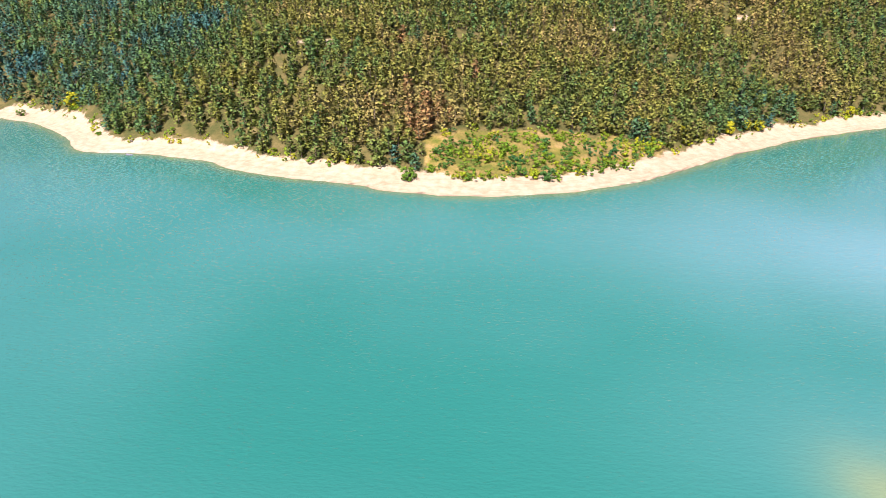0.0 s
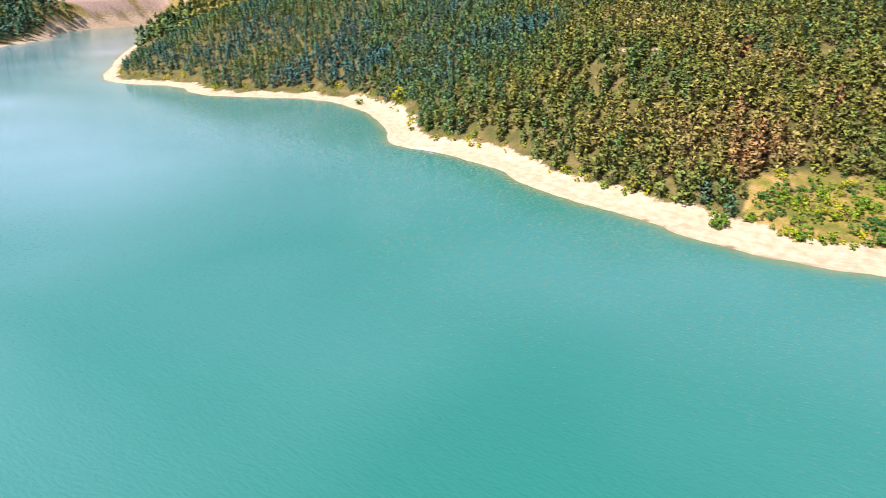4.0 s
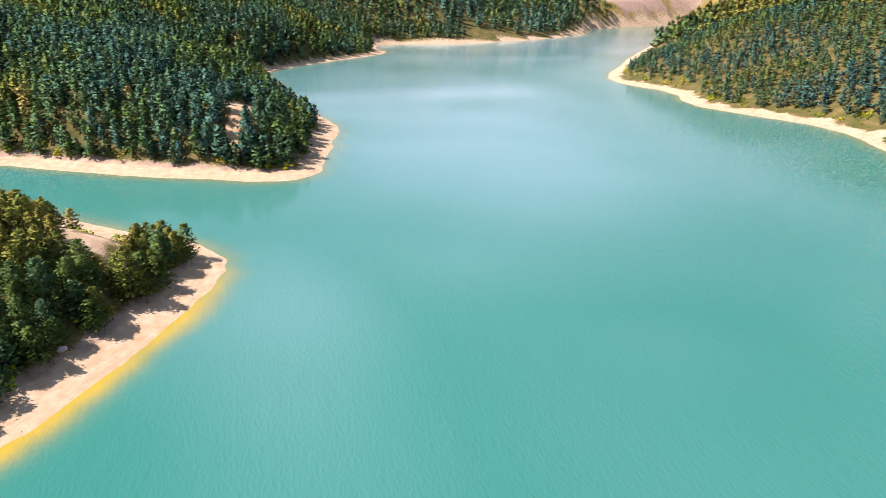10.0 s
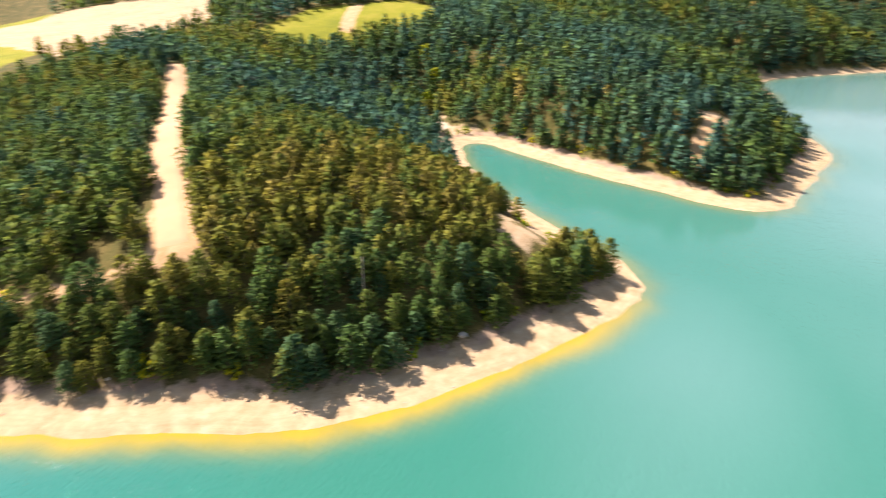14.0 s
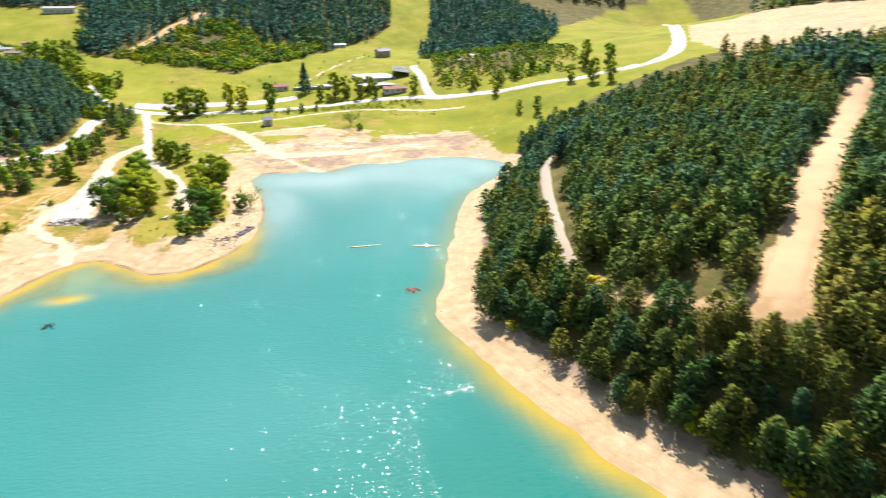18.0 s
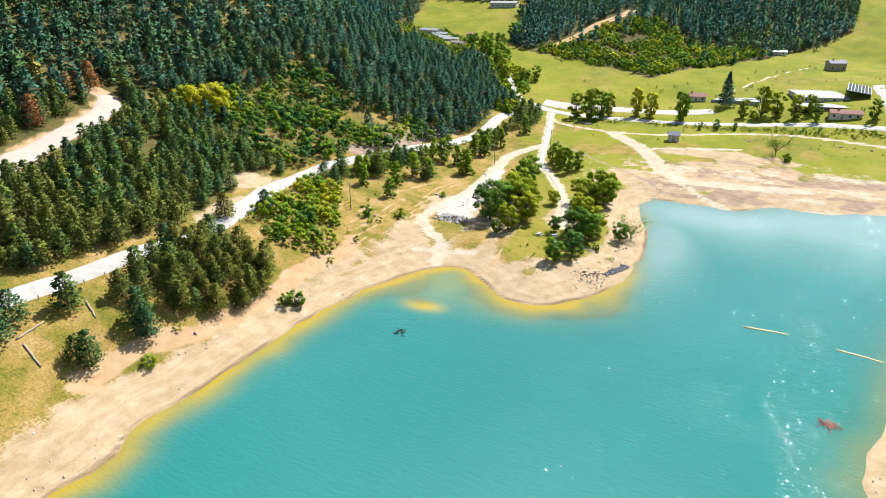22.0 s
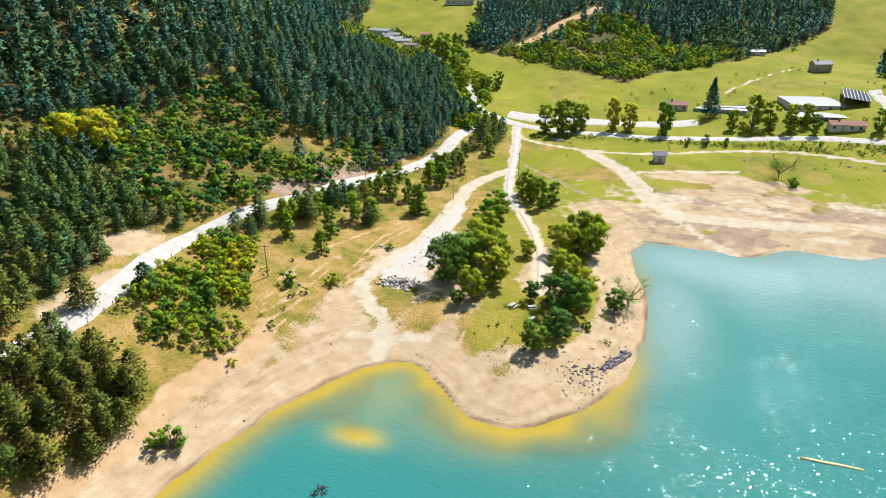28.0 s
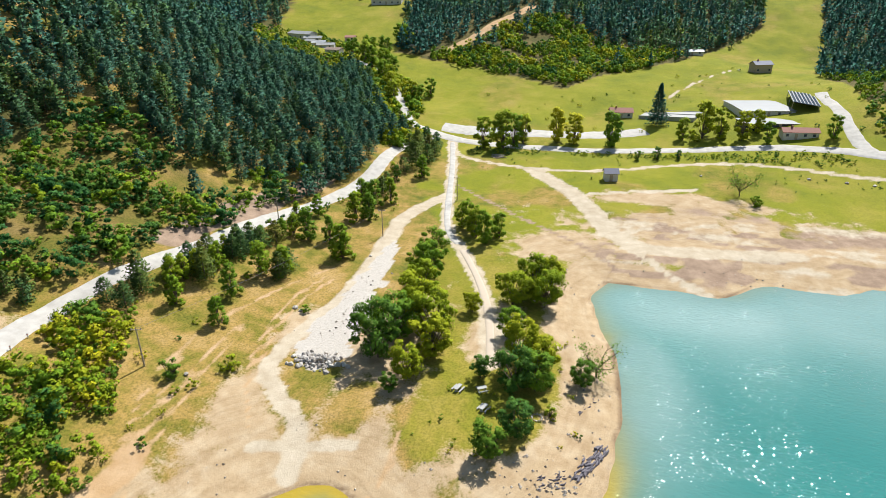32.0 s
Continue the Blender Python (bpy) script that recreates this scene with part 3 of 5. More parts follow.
murk = blend(t, calc(t, "MULTIPLY", attr(t, "lake"), 0.8), murk, blend(t, noise_tex(t, 0.008, 3), (0.012, 0.127, 0.083), (0.021, 0.152, 0.101)))
# pale blue-grey reflected sky sheen, mixed into the water's base colour
murk = blend(t, attr(t, "sky_sheen"), murk, (0.275, 0.390, 0.415))
murk = blend(t, attr(t, "milk"), murk, (0.300, 0.385, 0.350))
murk = blend(t, attr(t, "silt"), murk, (0.49, 0.345, 0.034))
t.links.new(murk, b.inputs["Base Color"])
b.inputs["Roughness"].default_value = 0.6
b.inputs["Specular IOR Level"].default_value = 0.0
bump(t, b, ripple, 0.55, 0.22)
# wavelets: a calm swell with small steep crests that throw single glints
crest = calc(t, "MULTIPLY", calc(t, "SUBTRACT", noise_tex(t, 1.9, 2, 0.5, stretch.outputs[0]), 0.57), 4.0, clamp=True)
breeze = ramp(t, noise_tex(t, 0.05, 3), [(0.38, (0.6, 0.6, 0.6)), (0.62, (1.0, 1.0, 1.0))])
swell = calc(t, "ADD", calc(t, "MULTIPLY", ripple, 0.35), calc(t, "MULTIPLY", crest, calc(t, "MULTIPLY", breeze, 1.5)))
b_normal = node(t, "ShaderNodeBump", Distance=0.26, Strength=0.34)
t.links.new(swell, b_normal.inputs["Height"])
b.inputs["Coat Weight"].default_value, b.inputs["Coat Roughness"].default_value, b.inputs["Coat IOR"].default_value = 1.0, 0.03, 1.36
t.links.new(b_normal.outputs[0], b.inputs["Coat Normal"])
clear = t.nodes.new("ShaderNodeBsdfTransparent")
clear.inputs[0].default_value = (1.0, 0.94, 0.42, 1)
mixed = t.nodes.new("ShaderNodeMixShader")
share = calc(t, "POWER", 2.718, calc(t, "MULTIPLY", attr(t, "depth"), -1.25))
t.links.new(calc(t, "MULTIPLY", share, calc(t, "MULTIPLY_ADD", attr(t, "fringe"), 0.22, 0.15)), mixed.inputs[0])
t.links.new(b.outputs[0], mixed.inputs[1])
t.links.new(clear.outputs[0], mixed.inputs[2])
t.links.new(mixed.outputs[0], t.nodes["Material Output"].inputs["Surface"])
cells = grid_faces(*gx.shape)
wet = (ground_z[cells] < 0.03).any(1)
used, index = np.unique(cells[wet], return_inverse=True)
milk = np.clip(1.25 * blobs(plan[used], [(-50, -185, 33, 26), (-92, -186, 45, 27), (-38, -152, 9, 23)]), 0, 1) * (0.8 + 0.2 * N(14, 61)[used])
fringe = np.clip(1 - 1.3 * milk, 0, 1) * (0.25 + 0.75 * smooth(-75, -55, plan[used, 0]) * smooth(110, 80, plan[used, 1]))
fringe = np.maximum(fringe, smooth(-185, -150, plan[used, 0]) * smooth(75, 55, plan[used, 1]) * smooth(-85, -45, plan[used, 1]))
# pale sky sheen painted into the open lake's colour: far arms and quiet sides
sky_sheen = blobs(plan[used], [(-430, 170, 210, 120), (-700, 400, 320, 280)])
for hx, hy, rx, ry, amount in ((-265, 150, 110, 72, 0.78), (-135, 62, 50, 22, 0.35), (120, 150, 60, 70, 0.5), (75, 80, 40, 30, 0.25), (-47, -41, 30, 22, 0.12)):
    sky_sheen = np.maximum(sky_sheen, amount * blobs(plan[used], [(hx, hy, rx, ry)]))
sky_sheen = np.clip(0.62 * sky_sheen * (0.85 + 0.35 * N(45, 72)[used]) + 0.08 * np.clip(N(70, 73)[used] + 0.3 * N(25, 78)[used], 0, 1), 0, 0.75)
off = np.clip(-ground_d[used], 0, 99)
silt = 0.9 * np.exp(-(off / 3.5) ** 1.7) + 0.75 * blobs(plan[used], [(6, -96, 4.2, 2.0)]) + 0.3 * blobs(plan[used], [(8, -106, 11, 9), (-8, -103, 13, 6), (-22, -107, 9, 4.5), (-31, -113, 5, 5), (24, -12, 6, 7), (61, 64, 8, 11)])
silt = np.clip(silt * fringe * (1 + 0.25 * N(5, 62)[used]), 0, 0.95)
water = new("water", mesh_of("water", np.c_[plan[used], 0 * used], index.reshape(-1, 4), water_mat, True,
                             {"depth": np.clip(-ground_z[used], 0, 20), "milk": 0.72 * milk, "fringe": fringe, "silt": silt, "lake": smooth(-45, 25, plan[used, 1]), "sky_sheen": sky_sheen}))
tagged(water, "calm turquoise reservoir water with fine glittering ripples", "water", kind="structure")

# small wave crests that catch the sun over the open water
crest_mat, t, b = material("wave_crest")
gloss = t.nodes.new("ShaderNodeBsdfGlossy")
gloss.inputs["Roughness"].default_value = 0.10
see = t.nodes.new("ShaderNodeBsdfTransparent")
mixed = node(t, "ShaderNodeMixShader", Fac=0.09)
t.links.new(see.outputs[0], mixed.inputs[1])
t.links.new(gloss.outputs[0], mixed.inputs[2])
t.links.new(mixed.outputs[0], t.nodes["Material Output"].inputs["Surface"])


def wavelets(area, count, steep, seed, label):
    """Low tilted facets of water, thick where the breeze runs."""
    x0, x1, y0, y1 = area
    r = np.random.RandomState(seed)
    p = np.c_[r.uniform(x0, x1, count), r.uniform(y0, y1, count)]
    p = p[(sample(D_GRID, p[:, 0], p[:, 1]) < -5) & (value_noise(p[:, 0], p[:, 1], 22, 76) + 0.6 * value_noise(p[:, 0], p[:, 1], 8, 77) > -0.25)]
    n = len(p)
    heading = radians(200) + r.uniform(-1.6, 1.6, n)
    along, across = np.c_[np.cos(heading), np.sin(heading)], np.c_[-np.sin(heading), np.cos(heading)]
    long_, half = r.uniform(0.05, 0.17, (n, 1)), r.uniform(0.05, 0.10, (n, 1))
    rise = half[:, 0] * np.clip(np.abs(r.normal(0.0, steep, n)), 0.01, 1.0)
    v = np.stack([np.c_[p - across * half, np.full(n, 0.012)], np.c_[p - along * long_, 0.012 + rise], np.c_[p + along * long_, 0.012 + rise]], 1)
    tagged(new("wavelets", mesh_of("wavelets", v.reshape(-1, 3), np.arange(3 * n).reshape(-1, 3), crest_mat)), label, "waves", kind="stuff")


wavelets((-92, 20, -165, 5), 200000, 0.10, 31, "small glittering wave crests on the bay")
wavelets((-150, -30, 25, 105), 90000, 0.42, 32, "short steep ripples on the open lake")

# ---- roads ----
gravel_mat, t, b = material("white_gravel")
g1 = ramp(t, noise_tex(t, 0.5, 5), [(0.3, (0.39, 0.355, 0.305)), (0.7, (0.56, 0.52, 0.455))])
t.links.new(blend(t, calc(t, "MULTIPLY", noise_tex(t, 6.0, 4), 0.45), g1, (0.30, 0.27, 0.23)), b.inputs["Base Color"])
b.inputs["Roughness"].default_value = 0.95
bump(t, b, noise_tex(t, 9.0, 4), 0.5, 0.06)
dirt_mat = simple("packed_dirt", (0.48, 0.39, 0.29), 0.95, 0.2, 0.6)
orange_mat = simple("bare_earth", (0.48, 0.31, 0.165), 0.95, 0.22, 0.3, relief=0.4)


def road(name, line, width, mat, label, seed=0, lift=0.14):
    """A strip laid on the ground, crowned in the middle, with uneven sunken edges."""
    p = line_pts(line, 1.2)
    d = np.gradient(p, axis=0)
    d /= np.linalg.norm(d, axis=1, keepdims=True) + 1e-9
    side = np.c_[-d[:, 1], d[:, 0]]
    offs = np.array([-0.5, -0.42, -0.22, 0, 0.22, 0.42, 0.5])
    up = np.array([-0.25, lift - 0.06, lift, lift + 0.03, lift, lift - 0.06, -0.25])
    w = width * (1 + 0.10 * value_noise(p[:, 0], p[:, 1], 6, 40 + seed) + 0.08 * value_noise(p[:, 0], p[:, 1], 2, 41 + seed))
    v = p[:, None] + side[:, None] * (offs[None, :, None] * w[:, None, None])
    z = sample(Z_GRID, v[..., 0], v[..., 1]) + up[None]
    z[[0, 1, -2, -1]] -= 0.3
    ob = new(name, mesh_of(name, np.c_[v.reshape(-1, 2), z.ravel()], grid_faces(len(p), 7), mat, True))
    return tagged(ob, label, "road", kind="structure")


road("road_hillside", ROAD_HILL, 5.0, gravel_mat, "white gravel road winding along the wooded hillside", 1)
road("road_valley", ROAD_VALLEY, 6.2, gravel_mat, "white gravel road crossing the valley meadow", 2)
road("road_farm", ROAD_FARM, 4.0, gravel_mat, "narrow gravel road to the farm buildings", 3)
road("road_lane", LANE[:6], 2.1, gravel_mat, "pale lane leading down to the picnic ground", 4)
road("road_picnic", LANE[5:], 1.9, dirt_mat, "pale gravel track between the picnic trees", 5)
road("road_upper", ROAD_UPPER, 6.5, simple("grey_dirt", (0.43, 0.36, 0.29), 0.95, 0.2, 0.5), "wide bare dirt road cut into the slope", 6)
road("road_fork", ROAD_Y, 5.0, gravel_mat, "gravel road climbing between meadow and wood", 7)
road("road_switchback", ROAD_SWITCH, 9.0, gravel_mat, "gravel road curving across far fields", 8)
road("road_spit", SPIT_ROAD, 3.4, simple("worn_road", (0.36, 0.29, 0.22), 0.95, 0.2, 0.5), "grey dirt road through the pine wood", 9)
road("road_firebreak", FIREBREAK, 6.4, orange_mat, "bare ochre firebreak strip up the pine hill", 10, 0.2)
road("road_lot", [(36, -303), (20, -304), (2, -304), (-15, -302), (-32, -306), (-47, -312)], 11.0, gravel_mat, "white gravel parking strip beside the road", 11)


# ---- trees and shrubs ----
def foliage(name, stops, translucent):
    """Needles or leaves: the colour runs by the plant's own tone, with grain over the crown."""
    m, t, b = material(name)
    rnd = t.nodes.new("ShaderNodeObjectInfo").outputs["Random"]
    tone = calc(t, "ADD", attr(t, "tone"), calc(t, "MULTIPLY", calc(t, "SUBTRACT", rnd, 0.5), 0.22), clamp=True)
    tone = calc(t, "ADD", tone, calc(t, "MULTIPLY", calc(t, "SUBTRACT", noise_tex(t, 0.9, 3), 0.5), 0.35), clamp=True)
    col = ramp(t, tone, stops)
    t.links.new(col, b.inputs["Base Color"])
    b.inputs["Roughness"].default_value = 0.75
    b.inputs["Specular IOR Level"].default_value = 0.08
    back = t.nodes.new("ShaderNodeBsdfTranslucent")
    puff = t.nodes.new("ShaderNodeAttribute")
    puff.attribute_name = "puff"
    facing = t.nodes.new("ShaderNodeVectorTransform")
    facing.vector_type, facing.convert_from, facing.convert_to = "NORMAL", "OBJECT", "WORLD"
    t.links.new(puff.outputs["Vector"], facing.inputs[0])
    t.links.new(facing.outputs[0], b.inputs["Normal"])
    t.links.new(blend(t, 1.0, col, (1.0, 1.0, 0.55), "MULTIPLY"), back.inputs[0])
    mix = node(t, "ShaderNodeMixShader", Fac=translucent)
    t.links.new(b.outputs[0], mix.inputs[1])
    t.links.new(back.outputs[0], mix.inputs[2])
    t.links.new(mix.outputs[0], t.nodes["Material Output"].inputs["Surface"])
    return m


pine_mat = foliage("pine_needles", [(0.0, (0.056, 0.158, 0.132)), (0.35, (0.108, 0.195, 0.045)), (0.62, (0.240, 0.235, 0.036)), (0.85, (0.370, 0.285, 0.080)), (1.0, (0.340, 0.150, 0.055))], 0.12)
leaf_mat = foliage("broad_leaves", [(0.0, (0.042, 0.128, 0.032)), (0.4, (0.165, 0.270, 0.014)), (0.75, (0.350, 0.365, 0.012)), (1.0, (0.470, 0.430, 0.014))], 0.14)
bark_mat = simple("bark", (0.14, 0.10, 0.07), 0.95, 0.3, 2.0, relief=0.4)


def tube(points, radii, sides=5):
    """A tapered tube through points; triangles."""
    pts, v, f = np.asarray(points, float), [], []
    ang = np.linspace(0, 2 * np.pi, sides, endpoint=False)
    for i, (p, r) in enumerate(zip(pts, radii)):
        d = pts[min(i + 1, len(pts) - 1)] - pts[max(i - 1, 0)]
        d = d / (np.linalg.norm(d) + 1e-9)
        a = np.cross(d, (0.3, 1, 0.2))
        a /= np.linalg.norm(a)
        c = np.cross(d, a)
        v += [p + r * (np.cos(q) * a + np.sin(q) * c) for q in ang]
    for i in range(len(pts) - 1):
        for k in range(sides):
            a, b_ = i * sides + k, i * sides + (k + 1) % sides
            f += [(a, b_, b_ + sides), (a, b_ + sides, a + sides)]
    return np.array(v), np.array(f)


def leafy_shape(rng, clumps, leaves, tall=9.0, wide=3.2, leaf=0.55, trunk=True, low=0.28, sides=5, conic=0.0, limbs=True, puff=1.0):
    """Crown of small leaf sprays in uneven clumps on forking limbs; each spray faces out from its clump."""
    v, f, nrm = [], [], []
    tv, tf = np.zeros((0, 3)), np.zeros((0, 3), int)
    if trunk:
        tv, tf = tube([(0, 0, -0.5), (0.1, 0.05, tall * 0.25), (0.15, -0.1, tall * 0.6)], (0.26, 0.2, 0.07), sides)
    for k in range(clumps):
        a, u = rng.rand() * 6.283, rng.rand()
        z = tall * (low + (0.97 - low) * (k + 0.5) / clumps)
        prof = math.sqrt(max(0.05, 1 - ((z / tall - (low + 1) / 2) / ((1.02 - low) / 2)) ** 2))
        if conic:
            prof = (1.04 - (z / tall - low) / (1 - low)) ** conic
        r = wide * prof * (0.2 + 0.72 * math.sqrt(u))
        c = np.array([r * math.cos(a), r * math.sin(a), z])
        size = wide * puff * rng.uniform(0.14, 0.42)
        if trunk and limbs and k % 2 == 0:
            lv, lf = tube([(0.1, 0, tall * low * 0.8), c * 0.55 + np.array([0, 0, tall * low * 0.4]), c], (0.11, 0.07, 0.02), 3)
            tf = np.concatenate([tf, lf + len(tv)])
            tv = np.concatenate([tv, lv])
        for _ in range(leaves):
            d = rng.normal(size=3)
            d /= np.linalg.norm(d)
            p = c + d * size * rng.uniform(0.55, 1.05) * np.array([1, 1, 0.75])
            g = d * 1.1 + rng.normal(size=3) * 0.38 + np.array([0, 0, 0.3])
            g /= np.linalg.norm(g)
            e = np.cross(g, rng.normal(size=3))
            e /= np.linalg.norm(e) + 1e-9
            h = np.cross(g, e)
            s = leaf * rng.uniform(0.6, 1.25)
            n = len(v)
            v += [p + e * s, p - e * s * 0.6 + h * s * 0.8, p - e * s * 0.5 - h * s * 0.8]
            f += [(n, n + 1, n + 2)]
            out = np.array([c[0], c[1], 0.6 * (c[2] - tall * low)]) / (wide + 0.1)
            k_ = d * 0.8 + out * 0.5 + rng.normal(size=3) * 0.22 + np.array([0, 0, 0.15])
            nrm += [k_ / np.linalg.norm(k_)] * 3
    return np.array(v), np.array(f), tv, tf, np.array(nrm)


def stand(name, shapes, places, tall, turn, tone, which, mats, label, category):
    """Many plants that nobody could count, joined into one object."""
    V, Fs, I, T, D, n = [], [], [], [], [], 0
    for k, (cv, cf, tv, tf, nv) in enumerate(shapes):
        sel = np.where(which == k)[0]
        if not len(sel):
            continue
        pv, pf = np.concatenate([cv, tv]), np.concatenate([cf, tf + len(cv)])
        c, s = np.cos(turn[sel]), np.sin(turn[sel])
        w = tall[sel] * np.random.RandomState(k).uniform(0.9, 1.15, len(sel))
        x = (pv[None, :, 0] * c[:, None] - pv[None, :, 1] * s[:, None]) * w[:, None] + places[sel, 0:1]
        y = (pv[None, :, 0] * s[:, None] + pv[None, :, 1] * c[:, None]) * w[:, None] + places[sel, 1:2]
        z = pv[None, :, 2] * tall[sel][:, None] + places[sel, 2:3]
        V.append(np.stack([x, y, z], -1).reshape(-1, 3))
        Fs.append((pf[None] + (n + len(pv) * np.arange(len(sel)))[:, None, None]).reshape(-1, 3))
        I.append(np.tile(np.r_[np.zeros(len(cf), int), np.ones(len(tf), int)], len(sel)))
        T.append(np.repeat(tone[sel], len(pv)))
        dv = np.concatenate([nv, np.zeros((len(tv), 3))])
        D.append(np.stack([dv[None, :, 0] * c[:, None] - dv[None, :, 1] * s[:, None], dv[None, :, 0] * s[:, None] + dv[None, :, 1] * c[:, None], np.repeat(dv[None, :, 2], len(sel), 0)], -1).reshape(-1, 3))
        n += len(pv) * len(sel)
    me = mesh_of(name, np.concatenate(V), np.concatenate(Fs), None, False, {"tone": np.concatenate(T), "puff": np.concatenate(D)})
    for m in mats:
        me.materials.append(m)
    me.polygons.foreach_set("material_index", np.concatenate(I).astype(np.int32))
    return tagged(new(name, me), label, category, kind="stuff")


rs = np.random.RandomState(11)

def whorled_pine(rng, tall, wide, whorls, per, tufts, size, low=0.14, taper=0.7, sides=3, skirt=0.6):
    """A pine: uneven whorls of branches that carry sprays of needles, a leader and a trunk."""
    v, f, nrm = [], [], []
    lean = rng.uniform(-0.3, 0.3, 2)
    for k in range(whorls):
        u = (k + 0.4) / whorls
        o = np.array([lean[0] * u, lean[1] * u, tall * (low + (1 - low) * u)])
        r0 = wide * (1 - u) ** taper * min(1.0, skirt + 1.8 * u) * rng.uniform(0.88, 1.1) + 0.2
        count = max(3, int(round(per * (1 - 0.5 * u))))
        turn = rng.rand() * 6.283
        for j in range(count):
            a = turn + 6.283 * (j + rng.uniform(-0.35, 0.35)) / count
            r = r0 * rng.uniform(0.72, 1.12)
            d, s = np.array([math.cos(a), math.sin(a), 0]), np.array([-math.sin(a), math.cos(a), 0])
            rise = r * rng.uniform(-0.15, 0.3)
            for i in range(tufts):
                q = 0.28 + 0.72 * (i + rng.rand()) / tufts
                c = o + d * r * q + s * r * 0.42 * q * rng.uniform(-1, 1) + np.array([0, 0, rise * q + size * rng.uniform(-0.45, 0.45)])
                g = d * rng.uniform(0.2, 1.0) + s * rng.uniform(-0.8, 0.8) + np.array([0, 0, rng.uniform(-0.3, 0.8)])
                g /= np.linalg.norm(g)
                e = np.cross(g, rng.normal(size=3))
                e /= np.linalg.norm(e) + 1e-9
                h = size * rng.uniform(0.7, 1.25)
                n = len(v)
                v += [c - g * 0.5 * h - e * 0.5 * h, c - g * 0.4 * h + e * 0.5 * h, c + g * 0.7 * h]
                f += [(n, n + 1, n + 2)]
                w = d * (0.35 + 0.65 * q) + np.array([0, 0, 0.35 + 0.4 * u]) + rng.normal(size=3) * 0.25
                nrm += [w / np.linalg.norm(w)] * 3
    top = np.array([lean[0], lean[1], tall])
    for k in range(4):
        a, n = k * 1.57 + rng.rand(), len(v)
        d = np.array([math.cos(a), math.sin(a), 0])
        v += [top + d * 0.5 * size - (0, 0, 0.7 * size), top - d * 0.1 * size - (0, 0, 0.9 * size), top + d * 0.12 * size + (0, 0, 0.6 * size)]
        f += [(n, n + 1, n + 2)]
        nrm += [(d + np.array([0, 0, 0.8])) / 1.28] * 3
    tv, tf = tube([(0, 0, -0.6), (lean[0] * 0.3, lean[1] * 0.3, tall * 0.4), (lean[0], lean[1], tall * 0.95)], (0.19, 0.13, 0.03), sides)
    return np.array(v), np.array(f), tv, tf, np.array(nrm)


# pines, coarser with distance
PINE_NEAR = [whorled_pine(rs, rs.uniform(6.8, 8.8), rs.uniform(2.8, 3.5), 9, 9, 5, 0.66, 0.10, 0.52, 3, 0.75) for _ in range(8)]
PINE_FINE = [whorled_pine(rs, rs.uniform(7.0, 8.8), rs.uniform(3.1, 3.8), 12, 10, 9, 0.48, 0.06, 0.52, 6, 0.8) for _ in range(5)]
PINE_MID = [whorled_pine(rs, rs.uniform(7.8, 9.4), rs.uniform(2.7, 3.3), 7, 6, 2, 1.15, 0.1) for _ in range(7)]
PINE_FAR = [whorled_pine(rs, rs.uniform(7.8, 9.2), rs.uniform(2.8, 3.4), 5, 5, 2, 1.5, 0.08) for _ in range(5)]
PINE_SPIT = [whorled_pine(rs, rs.uniform(7.2, 8.8), rs.uniform(2.7, 3.3), 8, 7, 2, 1.08, 0.10, 0.55) for _ in range(6)]
SHRUB = [leafy_shape(rs, rs.randint(5, 8), 22, rs.uniform(1.8, 2.4), rs.uniform(1.4, 1.9), 0.30, False, 0.05) for _ in range(6)]
SHRUB_FINE = [leafy_shape(rs, rs.randint(7, 10), 38, rs.uniform(1.8, 2.4), rs.uniform(1.4, 1.9), 0.19, False, 0.05) for _ in range(7)]


def spread(x0, x1, y0, y1, gap, seed):
    r = np.random.RandomState(seed)
    x, y = np.meshgrid(np.arange(x0, x1, gap), np.arange(y0, y1, gap))
    p = np.c_[x.ravel(), y.ravel()] + r.uniform(-0.46, 0.46, (x.size, 2)) * gap
    return p, r


def on_ground(p):
    return np.c_[p, sample(Z_GRID, p[:, 0], p[:, 1])]


def keep_clear(p):
    """True where roads, tracks, clearings, fields and shore leave room for trees."""
    d = sample(D_GRID, p[:, 0], p[:, 1])
    ok = d > 9.6 + 2.2 * value_noise(p[:, 0], p[:, 1], 8, 51)
    ok &= ~((p[:, 1] > 190) & (d < 14.5 + 3 * value_noise(p[:, 0], p[:, 1], 10, 50)))
    for line, half in ((ROAD_HILL, 4.2), (ROAD_VALLEY, 4.5), (ROAD_FARM, 11.0), (ROAD_UPPER, 5.2), (SPIT_LANE, 4.0), (SPIT_SCAR, 4.0), (ROAD_Y, 4.5), (ROAD_SWITCH, 5), (SPIT_ROAD, 2.7),
                       (SPIT_TRAIL, 1.8), (FIREBREAK, 4.8), (SOUTH_BREAK, 6), (SCAR, 8)):
        ok &= near_line(p, line, 12) > half
    edge = p + 3.0 * np.c_[value_noise(p[:, 0], p[:, 1], 9, 70), value_noise(p[:, 0], p[:, 1], 9, 71)]
    for area in (MEADOW, OPEN_SLOPE, BARE_HILL, NORTH_CLEARING, SPIT_GLADE, FIELD, HAMLET):
        ok &= ~inside(edge, np.array(area, float))
    return ok & (blobs(p, BARE) < 0.45)


def bushy(p):
    return inside(p, np.array(SHRUBS_SLOPE, float)) | inside(p, np.array(SHRUBS_ROADSIDE, float)) | inside(p, np.array(SHRUBS_SOUTH, float))


